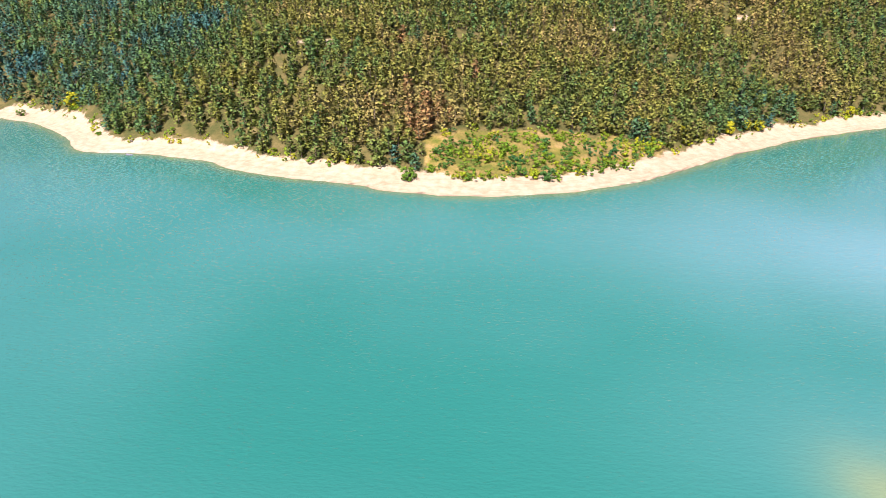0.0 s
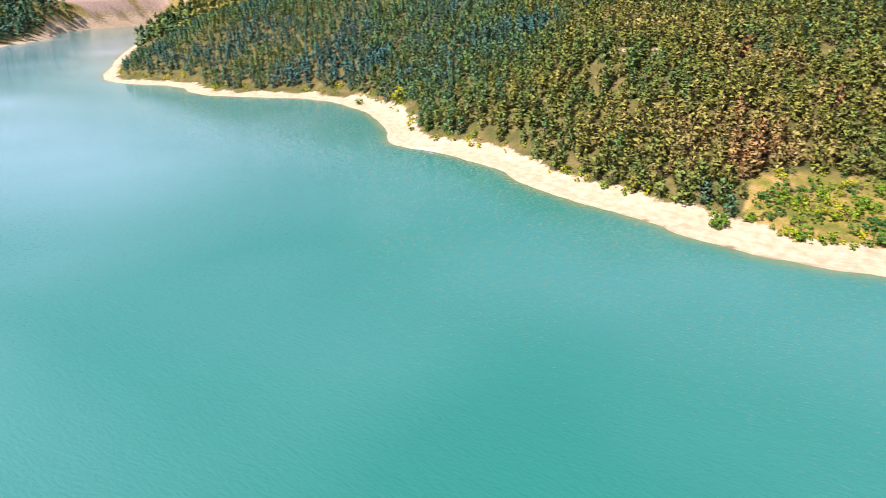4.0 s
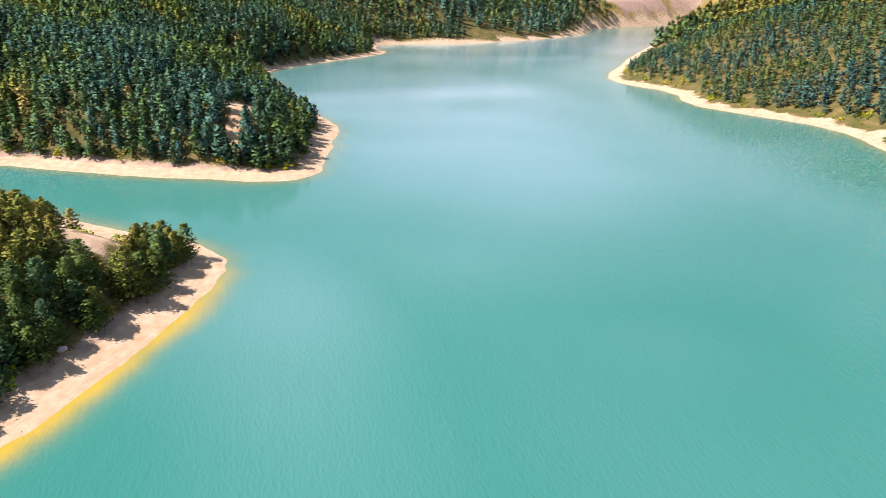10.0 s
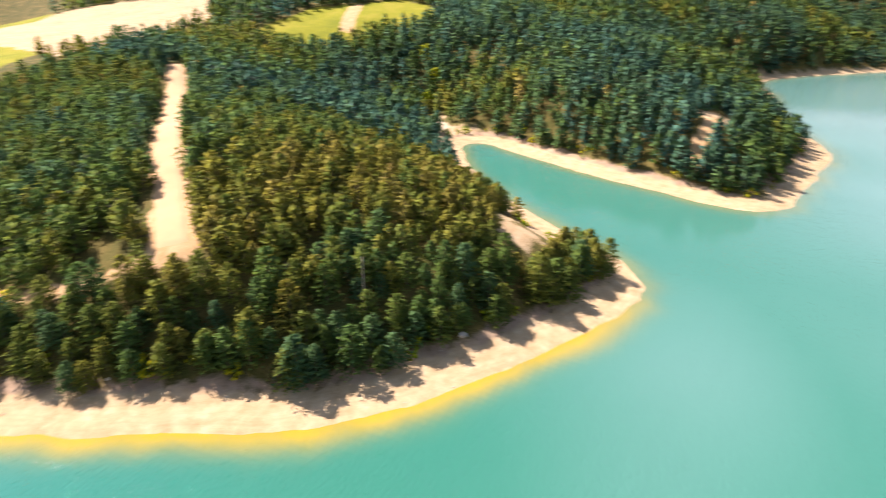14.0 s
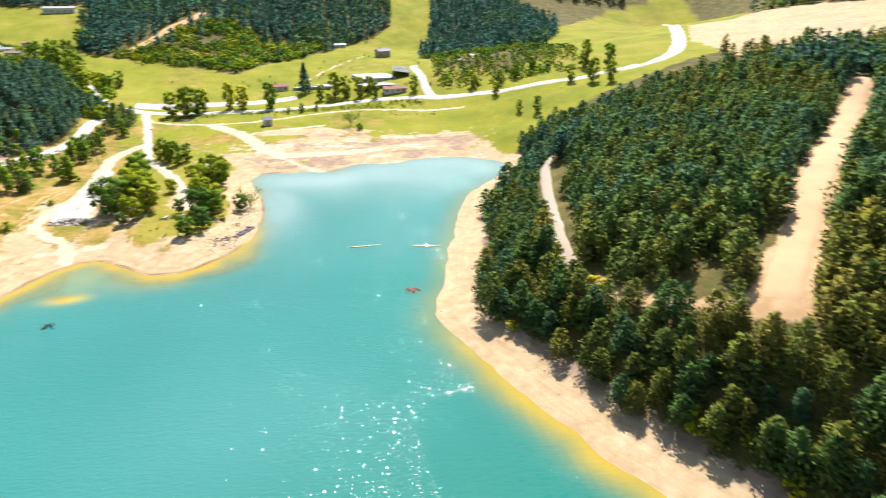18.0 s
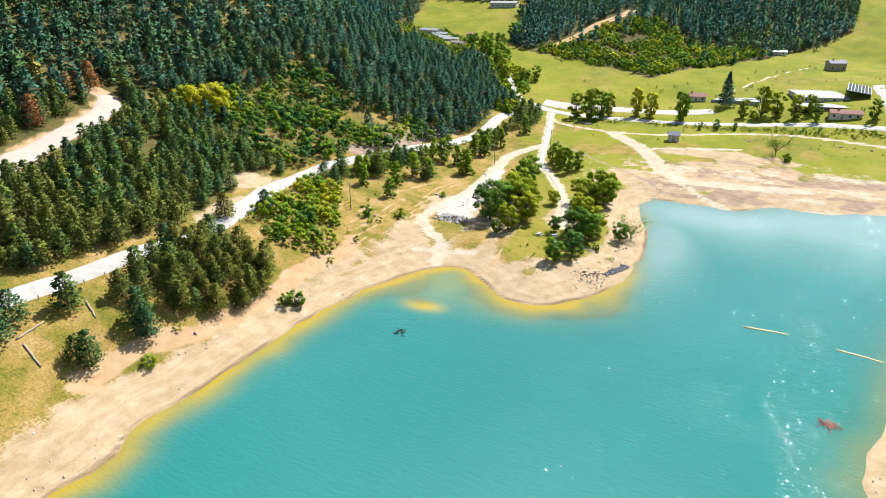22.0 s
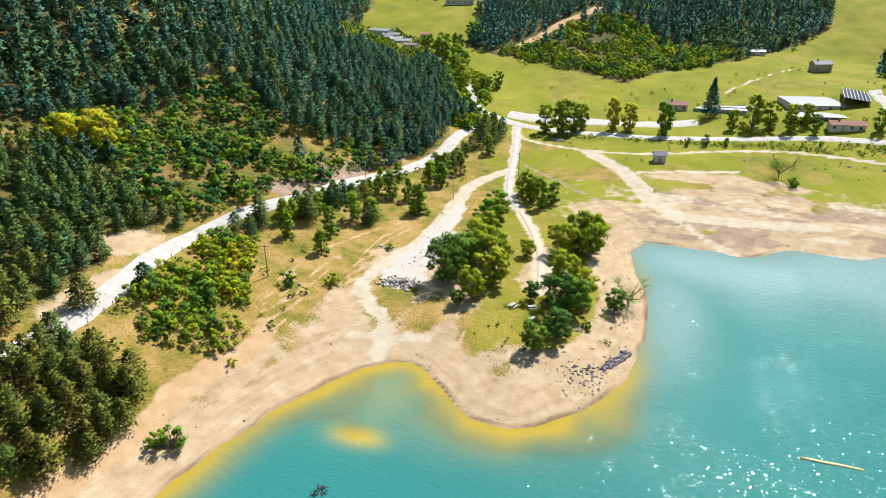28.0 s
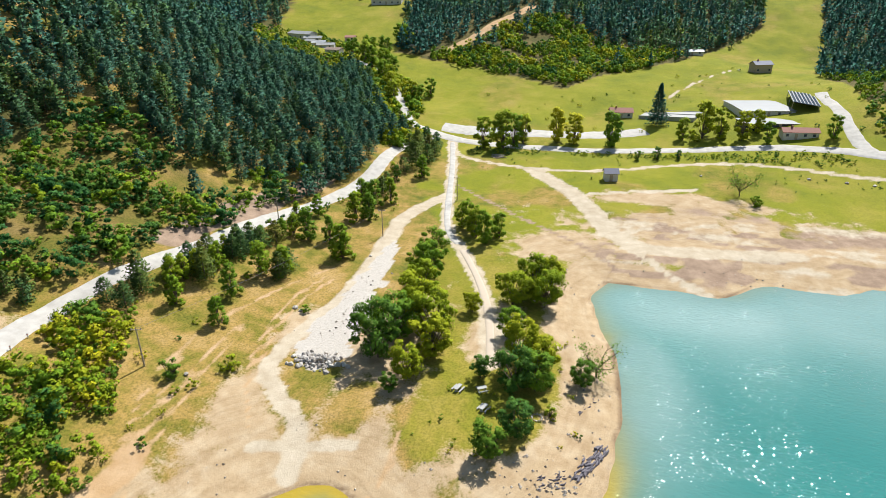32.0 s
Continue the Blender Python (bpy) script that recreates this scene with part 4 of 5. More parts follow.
def forest(name, box, gap, shapes, tall, browns, seed, label, single=None, most=0.72, vary=0.26):
    p, r = spread(*box, gap, seed)
    p = p[keep_clear(p)]
    p = p[~bushy(p) | (np.random.RandomState(seed).rand(len(p)) < 0.05)]
    p = p[(value_noise(p[:, 0], p[:, 1], 17, seed + 1) + 0.6 * value_noise(p[:, 0], p[:, 1], 7, seed + 2)) > -0.95]
    browns = browns(p) if callable(browns) else browns
    tone = np.clip(browns + vary * value_noise(p[:, 0], p[:, 1], 40, seed + 3) + 0.09 * r.normal(size=len(p)) + 0.1 * value_noise(p[:, 0], p[:, 1], 12, seed + 4), 0, most)
    tone[r.rand(len(p)) < 0.003] = 0.74
    size = (tall(p) if callable(tall) else tall) * r.uniform(0.68, 1.18, len(p)) * (1 + 0.12 * value_noise(p[:, 0], p[:, 1], 25, seed + 5))
    q = on_ground(p)
    alone = np.zeros(len(p), bool)
    if single is not None:
        alone = single(p)
        for (x, y, z), s, tn in zip(q[alone], size[alone], tone[alone]):
            pine_tree(x, y, s, tn, "tall green pine tree at the edge of the shore wood", "pines along the shore", r)
    k = ~alone
    stand(name, shapes, q[k], size[k], r.uniform(0, 6.28, k.sum()), tone[k], r.randint(0, len(shapes), k.sum()), (pine_mat, bark_mat), label, "forest")


# single trees: trunk and crown under one empty
def tree_parts(kind, shapes, mat, tones=(0.18, 0.42, 0.62, 0.97)):
    out = []
    for cv, cf, tv, tf, nv in shapes:
        for tone in tones:
            out.append((tone, mesh_of(kind + "_crown", cv, cf, mat, False, {"tone": np.full(len(cv), tone), "puff": nv}), mesh_of(kind + "_trunk", tv, tf, bark_mat, True)))
    return out


PINES = tree_parts("pine", PINE_FINE, pine_mat, (0.32, 0.48, 0.60, 0.97))
SPRUCES = tree_parts("spruce", [whorled_pine(rs, 15.0, 5.0, 22, 13, 9, 0.6, 0.03, 0.9, 6, 1.0)], pine_mat, (0.05, 0.1, 0.2, 0.3))
CONES = tree_parts("cone", [leafy_shape(rs, 36, 60, 9.0, rs.uniform(3.0, 3.6), 0.29, True, 0.06, 5, 0.6) for _ in range(4)], leaf_mat)
LEAFY = tree_parts("leafy", [leafy_shape(rs, 46, 95, rs.uniform(8.2, 9.8), rs.uniform(3.8, 4.7), 0.26, True, 0.16, 5, 0.0, True, 0.8) for _ in range(5)], leaf_mat)
SLIM = tree_parts("slim", [leafy_shape(rs, 34, 70, 9.0, rs.uniform(2.5, 3.0), 0.29, True, 0.06) for _ in range(3)], leaf_mat)
BUSHES = tree_parts("bush", [leafy_shape(rs, 20, 60, 2.4, rs.uniform(1.5, 1.9), 0.14, True, 0.03, 4) for _ in range(4)], leaf_mat)


def plant(name, kinds, x, y, size, tone, label, category, group, r):
    best = sorted(kinds, key=lambda k: abs(k[0] - tone))[: len(kinds) // 4]
    _, crown, trunk = best[r.randint(len(best))]
    root = new(name)
    root.matrix_world = Matrix.LocRotScale((x, y, ground_at(x, y) - 0.05), Euler((0, 0, r.uniform(0, 6.28))), (size, size, size * r.uniform(0.92, 1.1)))
    for part_name, me in (("trunk", trunk), ("crown", crown)):
        new(part_name, me).parent = root
    return tagged(root, label, category, group)


def pine_tree(x, y, size, tone, label, group, r):
    return plant("pine_tree", PINES, x, y, size, tone, label, "tree", group, r)


SPIT_EDGE = lambda p: (p[:, 0] < -60) & (p[:, 0] > -200) & (sample(D_GRID, p[:, 0], p[:, 1]) < 24.5) & (p[:, 1] > -110)
forest("forest_spit", (-250, -75, -205, 52), 3.7, PINE_NEAR, 0.92, lambda p: 0.24 + 0.16 * smooth(-80, -15, p[:, 1]), 100, "dense olive green pine wood on the spit", SPIT_EDGE, 0.62, 0.15)
forest("forest_hill", (42, 128, -390, -138), 4.2, PINE_NEAR, 0.92, 0.02, 120, "dense dark green pine forest on the steep hillside", None, 0.5, 0.12)
forest("forest_young", (42, 128, -138, 20), 3.3, PINE_NEAR, 0.72, 0.52, 122, "close young pine wood between the two hillside roads", None, 0.66, 0.14)
forest("forest_upper_hill", (128, 230, -390, 60), 5.0, PINE_SPIT, 1.05, 0.04, 125, "dark pine forest high on the hillside", None, 0.5, 0.1)
forest("forest_north", (-300, 240, 205, 320), 4.6, PINE_SPIT, 1.0, lambda p: 0.18 + 0.42 * smooth(-210, -20, p[:, 0]) * (0.5 + 0.5 * smooth(18, 42, sample(D_GRID, p[:, 0], p[:, 1]))), 140, "mixed green and rust brown pine forest across the lake", None, 0.86)
forest("forest_north_slope", (-300, 300, 320, 480), 5.0, PINE_MID, 1.0, lambda p: 0.18 + 0.42 * smooth(-210, -20, p[:, 0]), 145, "pine forest climbing the slope across the lake", None, 0.86)
forest("forest_north_point", (-480, -300, 240, 480), 5.0, PINE_MID, 0.82, 0.2, 147, "dark pine forest on the far lake point", None, 0.86)
forest("forest_second_spit", (-480, -235, -190, 110), 4.5, PINE_SPIT, 1.15, 0.26, 160, "green pine wood on the far spit")
forest("forest_valley", (-330, -250, -260, -205), 5.0, PINE_MID, 1.0, 0.35, 170, "pine trees behind the spit hill")
forest("forest_south", (-260, 300, -640, -391), 5.2, PINE_FAR, 1.05, 0.05, 180, "dark pine forest above the valley meadow")
forest("forest_west", (-820, -481, -200, 340), 6.2, PINE_FAR, 1.4, 0.10, 200, "blue green forest on the distant hills")
forest("forest_saddle", (-481, -331, -420, -191), 7.0, PINE_FAR, 1.35, 0.30, 210, "forest on the saddle behind the spits")
forest("forest_beyond", (-1250, -821, -100, 700), 13, PINE_FAR, 2.2, 0.08, 220, "far wooded mountain slopes")
forest("forest_ridge", (-620, 330, 481, 700), 9.5, PINE_FAR, 1.9, 0.42, 240, "wooded ridge above the north shore")
forest("forest_crest", (-400, 300, -850, -641), 10, PINE_FAR, 1.8, 0.18, 260, "wooded crest at the valley's end")
forest("forest_shoulder", (231, 330, -420, 60), 7.0, PINE_FAR, 1.4, 0.22, 280, "upper pine slope above the hillside road")


# shrubs
def shrubs(name, area, gap, share, tall, tone, seed, label, test=None, shapes=SHRUB):
    a = np.array(area, float)
    p, r = spread(a[:, 0].min(), a[:, 0].max(), a[:, 1].min(), a[:, 1].max(), gap, seed)
    ok = inside(p, a) & (r.rand(len(p)) < share)
    ok &= value_noise(p[:, 0], p[:, 1], 9, seed) > -0.45
    if test is not None:
        ok &= test(p)
    p = p[ok]
    tn = np.clip(tone + 0.22 * r.normal(size=len(p)) + 0.2 * value_noise(p[:, 0], p[:, 1], 11, seed + 1), 0, 1)
    stand(name, shapes, on_ground(p), tall * r.uniform(0.5, 1.35, len(p)), r.uniform(0, 6.28, len(p)), tn, r.randint(0, len(shapes), len(p)), (leaf_mat, bark_mat), label, "shrubs")


off_road = lambda p: (near_line(p, ROAD_HILL, 9) > 3.6) & (blobs(p, BARE) < 0.5)
shrubs("shrubs_roadside", SHRUBS_ROADSIDE, 2.2, 0.92, 1.4, 0.5, 300, "yellow green thicket below the gravel road", off_road, shapes=SHRUB_FINE)
shrubs("shrubs_slope", SHRUBS_SLOPE, 3.1, 0.68, 1.75, 0.2, 310, "scrubby green bushes on the dry slope", off_road, shapes=SHRUB_FINE)
shrubs("shrubs_clearing", NORTH_CLEARING, 3.6, 0.75, 1.35, 0.45, 320, "yellow green bushes on the grassy shore clearing", shapes=SHRUB_FINE)
shrubs("shrubs_south", SHRUBS_SOUTH, 2.9, 0.95, 1.6, 0.42, 330, "green scrub at the foot of the far hill")
shrubs("shrubs_patch", [(-121, -296), (-131, -417), (-150, -470), (-205, -430), (-215, -335), (-190, -284), (-150, -282)], 3.4, 0.7, 1.3, 0.4, 340, "scrub and young trees by the fork")
shore_band = lambda lo, hi: (lambda p: (sample(D_GRID, p[:, 0], p[:, 1]) > lo) & (sample(D_GRID, p[:, 0], p[:, 1]) < hi))
shrubs("shrubs_north_shore", [(-480, 320), (300, 320), (300, 400), (-480, 420), (-480, 200)], 4.0, 0.55, 1.0, 0.62, 350, "low bright bushes above the north beach", shore_band(11, 19))
shrubs("shrubs_north_beach", [(-200, 200), (240, 200), (240, 330), (-200, 330)], 3.6, 0.55, 1.0, 0.6, 355, "low bushes above the beach", shore_band(11, 17))
shrubs("shrubs_spit_shore", [(-330, -60), (-70, -200), (-70, 60), (-200, 110), (-330, 110)], 3.4, 0.5, 0.95, 0.6, 360, "bushes under the pines by the shore", shore_band(9, 15))
shrubs("shrubs_stream", [(36, -262), (52, -270), (72, -318), (94, -362), (118, -380), (100, -396), (74, -372), (48, -325), (38, -290)], 2.6, 0.8, 1.8, 0.55, 370, "leafy thicket along the stream", lambda p: near_line(p, ROAD_FARM, 9) > 3)
shrubs("shrubs_meadow", [(-120, -300), (20, -300), (30, -392), (-20, -365), (-70, -430), (-120, -420)], 8, 0.18, 0.55, 0.45, 380, "scattered bushes on the meadow", lambda p: near_line(p, ROAD_VALLEY, 9) > 5, shapes=SHRUB_FINE)
shrubs("shrubs_verge", [(20, -276), (-110, -276), (-110, -290), (-40, -281), (15, -286)], 1.9, 0.85, 0.5, 0.3, 385, "dark hedge below the valley road", lambda p: (near_line(p, ROAD_VALLEY, 9) > 3.2) & (near_line(p, TRACK_LOW, 9) > 2), shapes=SHRUB_FINE)
shrubs("shrubs_bank", [(60, -45), (60, -60), (42, -45), (36, -60), (40, -92), (28, -100), (30, -125), (44, -150), (30, -200), (24, -240), (36, -240), (56, -180)], 5, 0.3, 0.55, 0.5, 390, "small bushes on the open bank", lambda p: (sample(D_GRID, p[:, 0], p[:, 1]) > 13) & (near_line(p, ROAD_HILL, 9) > 4) & (near_line(p, LANE_GRAVEL, 9) > 5), shapes=SHRUB_FINE)
shrubs("shrubs_glow", [(98, -150), (118, -143), (122, -152), (106, -158)], 2.4, 0.85, 1.9, 0.85, 395, "bright yellow green bushes by the bend", shapes=SHRUB_FINE)
shrubs("shrubs_belt", [(62, -140), (66, -146), (58, -168), (51, -198), (43, -228), (38, -228), (45, -196), (51, -168), (56, -148)], 2.3, 0.6, 0.95, 0.3, 400, "dark undergrowth below the hillside road", lambda p: near_line(p, ROAD_HILL, 9) > 3.2, shapes=SHRUB_FINE)
shrubs("shrubs_knoll", [(-2, -128), (-10, -124), (-28, -130), (-30, -150), (-24, -170), (-14, -180), (-12, -150), (-4, -142)], 1.9, 0.22, 0.32, 0.5, 410, "tufts of weeds on the picnic grass", shapes=SHRUB_FINE)
shrubs("shrubs_hummocks", [(10, -300), (-110, -300), (-120, -420), (-60, -430), (-20, -365), (30, -392), (60, -350)], 6.0, 0.2, 0.2, 0.45, 420, "tufts and low bushes on the valley meadow", lambda p: (near_line(p, ROAD_VALLEY, 9) > 5) & (near_line(p, ROAD_FARM, 9) > 4), shapes=SHRUB_FINE)
shrubs("shrubs_rim", [(14, -282), (-110, -284), (-130, -262), (-100, -250), (-60, -256), (-20, -250), (10, -255)], 2.8, 0.22, 0.26, 0.45, 430, "tufts of tall grass below the valley road", lambda p: (near_line(p, TRACK_LOW, 9) > 1.6) & (near_line(p, ROAD_VALLEY, 9) > 3), shapes=SHRUB_FINE)
shrubs("shrubs_hamlet", HAMLET, 3.0, 0.75, 1.25, 0.36, 440, "green scrub and young trees round the hamlet", lambda p: (near_line(p, ROAD_FARM, 9) > 4) & (np.min([np.hypot(p[:, 0] - x, p[:, 1] - y) for x, y in ((128, -408), (118, -396), (126, -442), (138, -420), (146, -428), (160, -446))], axis=0) > 9))


# ---- single trees and bushes ----
rt = np.random.RandomState(5)
# peninsula: x, y, size, tone
PICNIC_TREES = [(8.4, -146, 1.05, 0.12), (7.2, -153, 1.0, 0.3), (5.2, -161, 1.0, 0.45), (-0.8, -148, 0.95, 0.55), (0.5, -155, 1.05, 0.55), (1.5, -141, 0.75, 0.4),
                (6.9, -177, 0.9, 0.3), (6.2, -168, 0.85, 0.4), (8.5, -188, 0.8, 0.2), (10, -180, 0.7, 0.3), (-12.4, -171, 0.9, 0.5), (-15.9, -175, 0.95, 0.5),
                (-18.5, -179, 0.9, 0.55), (-19, -172, 0.85, 0.4), (-14, -158, 0.6, 0.2), (-17, -150, 0.9, 0.5), (-20, -148, 0.8, 0.4), (-16.8, -142, 0.85, 0.15), (-20, -143, 0.8, 0.3)]
PICNIC_SLIM = [(4.0, -208, 0.95, 0.5), (1.5, -204, 0.9, 0.55), (-1.5, -201, 0.95, 0.5), (-4.4, -205, 0.8, 0.4), (6.5, -210, 0.7, 0.5)]
PICNIC_SMALL = [(-10.6, -144, 0.5, 0.3), (-27.5, -147, 0.55, 0.3), (-14.9, -126, 0.68, 0.12), (-18.3, -131, 0.72, 0.15), (-4.9, -166, 0.5, 0.7), (3.5, -137, 0.45, 0.3)]
for x, y, s, tn in PICNIC_TREES:
    plant("broadleaf_tree", LEAFY, x, y, s * 1.08, min(0.62, tn + 0.15), "spreading green broadleaf tree on the picnic peninsula", "tree", "picnic trees", rt)
for x, y, s, tn in PICNIC_SLIM:
    plant("broadleaf_tree", SLIM, x, y, s, tn, "upright green tree beside the pale lane", "tree", "lane trees", rt)
for x, y, s, tn in PICNIC_SMALL:
    plant("broadleaf_tree", LEAFY, x, y, s, tn, "small round leafy tree on the peninsula grass", "tree", "small picnic trees", rt)
ROAD_PINES = [(38, -167, 0.75), (38.5, -172, 0.8), (50, -158, 1.0), (59, -150, 0.9), (31, -252, 1.0), (33, -262, 1.05), (29, -259, 0.9), (35, -269, 1.0),
              (28, -265, 0.8), (31, -270, 0.9), (30, -276, 0.8), (34, -278, 0.85), (36, -262, 0.9)]
for x, y, s in ROAD_PINES:
    pine_tree(x, y, s, rt.choice([0.18, 0.18, 0.42]), "dark green pine beside the gravel road", "roadside pines", rt)
belt = line_pts(ROAD_HILL, 3.1)
for x, y in belt[(belt[:, 1] < -140) & (belt[:, 1] > -248)]:
    thick = smooth(-146, -154, y) * smooth(-192, -180, y)
    for off in (5.0, 8.4):
        if rt.rand() < 0.22 + 0.45 * thick + (0.12 if off > 6 else 0):
            bx, by = x - off + rt.uniform(-1, 1), y - 0.5 + rt.uniform(-1.2, 1.2)
            if rt.rand() < 0.5:
                pine_tree(bx, by, rt.uniform(0.48, 0.72) + 0.16 * thick, rt.choice([0.18, 0.18, 0.42]), "bushy dark pine beside the gravel road", "roadside pines", rt)
            else:
                plant("broadleaf_tree", CONES, bx, by, rt.uniform(0.42, 0.72), rt.choice([0.18, 0.42, 0.42, 0.62]), "bright green young tree on the road's edge", "tree", "young slope trees", rt)
BANK_PINES = [(58, -40, 1.0), (60, -45, 0.85), (57, -53, 0.95), (55, -67, 0.9), (53, -61, 0.85), (47, -59, 0.9), (44.5, -58, 0.8), (48.5, -46.5, 0.7), (46.5, -47.5, 0.75), (56, -76, 0.9), (60.5, -99, 0.95), (57, -110, 0.8)]
for x, y, s in BANK_PINES:
    pine_tree(x, y, s, rt.choice([0.18, 0.42]), "bushy dark pine on the grassy bank", "bank pines", rt)
cp, _ = spread(34, 60, -93, -60, 3.3, 77)
for x, y in cp[inside(cp, np.array(PINE_CLUMP, float))]:
    pine_tree(x, y, rt.uniform(0.6, 0.88), rt.choice([0.48, 0.60]), "pine tree in the clump above the beach", "clump of pines", rt)
for x, y, s in ((30, -183.5, 0.55), (35, -206, 0.75), (32, -208, 0.7), (34, -218, 0.7), (50, -148, 0.55), (36, -190, 0.6), (40, -146, 0.5), (27, -245, 0.7), (30, -183, 0.85), (41, -188, 0.75), (43, -156, 0.6), (42, -166, 0.75), (38, -169, 0.6), (30.5, -222, 0.65)):
    plant("broadleaf_tree", CONES, x, y, s * 1.25, 0.45, "bright green young tree on the dry slope", "tree", "young slope trees", rt)
VALLEY_TREES = [(14.1, -284.5, 0.85, 0.5), (6.4, -283, 0.95, 0.4), (3.0, -286, 0.8, 0.3), (-0.2, -290, 0.7, 0.5), (-12.5, -293, 0.8, 0.7), (-18.9, -291, 0.8, 0.7), (-32, -290, 0.9, 0.3),
                (-71, -303, 0.95, 0.6), (-65, -303, 1.1, 0.5), (-58, -301, 0.7, 0.5), (-78, -300, 0.9, 0.55), (-86, -297, 0.6, 0.3), (-107, -298, 0.7, 0.2), (-84, -307, 0.7, 0.4),
                (60, -318, 0.9, 0.4), (64, -329, 1.0, 0.4), (70, -346, 1.0, 0.5), (76, -356, 0.9, 0.3), (56, -336, 0.8, 0.5), (88, -372, 1.1, 0.3), (96, -384, 0.9, 0.4), (50, -345, 0.8, 0.3),
                (-188, -251, 0.9, 0.3), (-193, -243, 0.8, 0.45), (-205, -272, 0.95, 0.2), (-172, -296, 0.8, 0.25), (-180, -260, 0.75, 0.5), (-160, -288, 0.7, 0.3),
                (-150, -283, 0.6, 0.5), (-143, -268, 0.6, 0.4), (-136, -286, 0.7, 0.35), (-197, -282, 1.1, 0.3), (-152, -231, 0.6, 0.2), (-146, -238, 0.45, 0.4)]
for x, y, s, tn in VALLEY_TREES:
    plant("broadleaf_tree", SLIM if s < 1.05 else CONES, x, y, s * (1.65 if x > -36 and y > -300 else 1.35), tn + 0.18, "leafy green tree in the valley by the road", "tree", "valley trees", rt)
for x, y, s in ((97, -397, 1.25), (104, -388, 1.15), (91, -405, 1.1), (90, -432, 1.3), (83, -424, 1.0), (85, -386, 1.05), (78, -374, 1.0), (52, -333, 0.9)):
    plant("broadleaf_tree", LEAFY, x, y, s, 0.5, "large bright green tree along the stream", "tree", "stream trees", rt)
for x, y, s in ((-41, -275, 0.42), (-47.5, -277, 0.5), (-54.5, -278, 0.4)):
    plant("broadleaf_tree", SLIM, x, y, s, 0.25, "small dark tree on the verge of the valley road", "tree", "verge trees", rt)
plant("spruce_tree", SPRUCES, -50, -320, 1.0, 0.05, "tall dark spruce standing by the farm buildings", "tree", "", rt)
for x, y, s in ((134, -128, 1.05), (131, -121, 0.95), (129, -116, 0.9), (118, -96, 1.0), (122, -100, 0.85)):
    pine_tree(x, y, s, 0.97, "dead rust brown pine by the upper dirt road", "dead pines", rt)
for x, y, s, tn, label in ((31.3, -135, 1.0, 0.7, "round green bush on bare sand"), (39, -129.5, 1.2, 0.3, "grey green bush on the dry bank"), (27.5, -157, 0.7, 0.4, "low bush beside rubble"),
                           (-72, -240, 1.3, 0.3, "dense bush on the mud flat's rim"), (40, -53.5, 0.9, 0.4, "small bush at the top of the beach"), (30.5, -84, 1.4, 0.3, "grey green willow bush on the beach"),
                           (32.5, -83, 1.1, 0.5, "willow bush on the beach"), (-224, 335, 1.6, 0.1, "dark bush on the narrow beach"), (36, 214, 1.9, 0.15, "large dark bush in the shore clearing"),
                           (27, 216, 1.3, 0.2, "dark bush in the shore clearing"), (-13, 214, 2.0, 0.15, "dark bush above the beach"), (-102, -24, 1.5, 0.95, "bright yellow green bush among pines"),
                           (-101, -58, 1.3, 0.8, "yellow green bush by the wood's edge"), (-20, -133, 0.6, 0.4, "low bush on the picnic grass"), (-23, -137, 0.7, 0.5, "low bush on the picnic grass")):
    plant("bush", BUSHES, x, y, s, tn, label, "bush", "", rt)
for x, y, s in ((107, -151, 1.15), (111, -147, 1.05), (103, -149, 0.9), (-190, 326, 1.0), (144, 290, 0.6), (126, 279, 0.6), (204, 322, 0.6), (100, 266, 0.5), (137, 288, 0.5), (-338, -80, 1.0), (-352, -82, 0.9), (-366, -93, 1.0)):
    plant("broadleaf_tree", LEAFY, x, y, s, 0.97 if x > -300 else 0.62, "bright lime green broadleaf tree at the wood's edge", "tree", "lime green trees", rt)


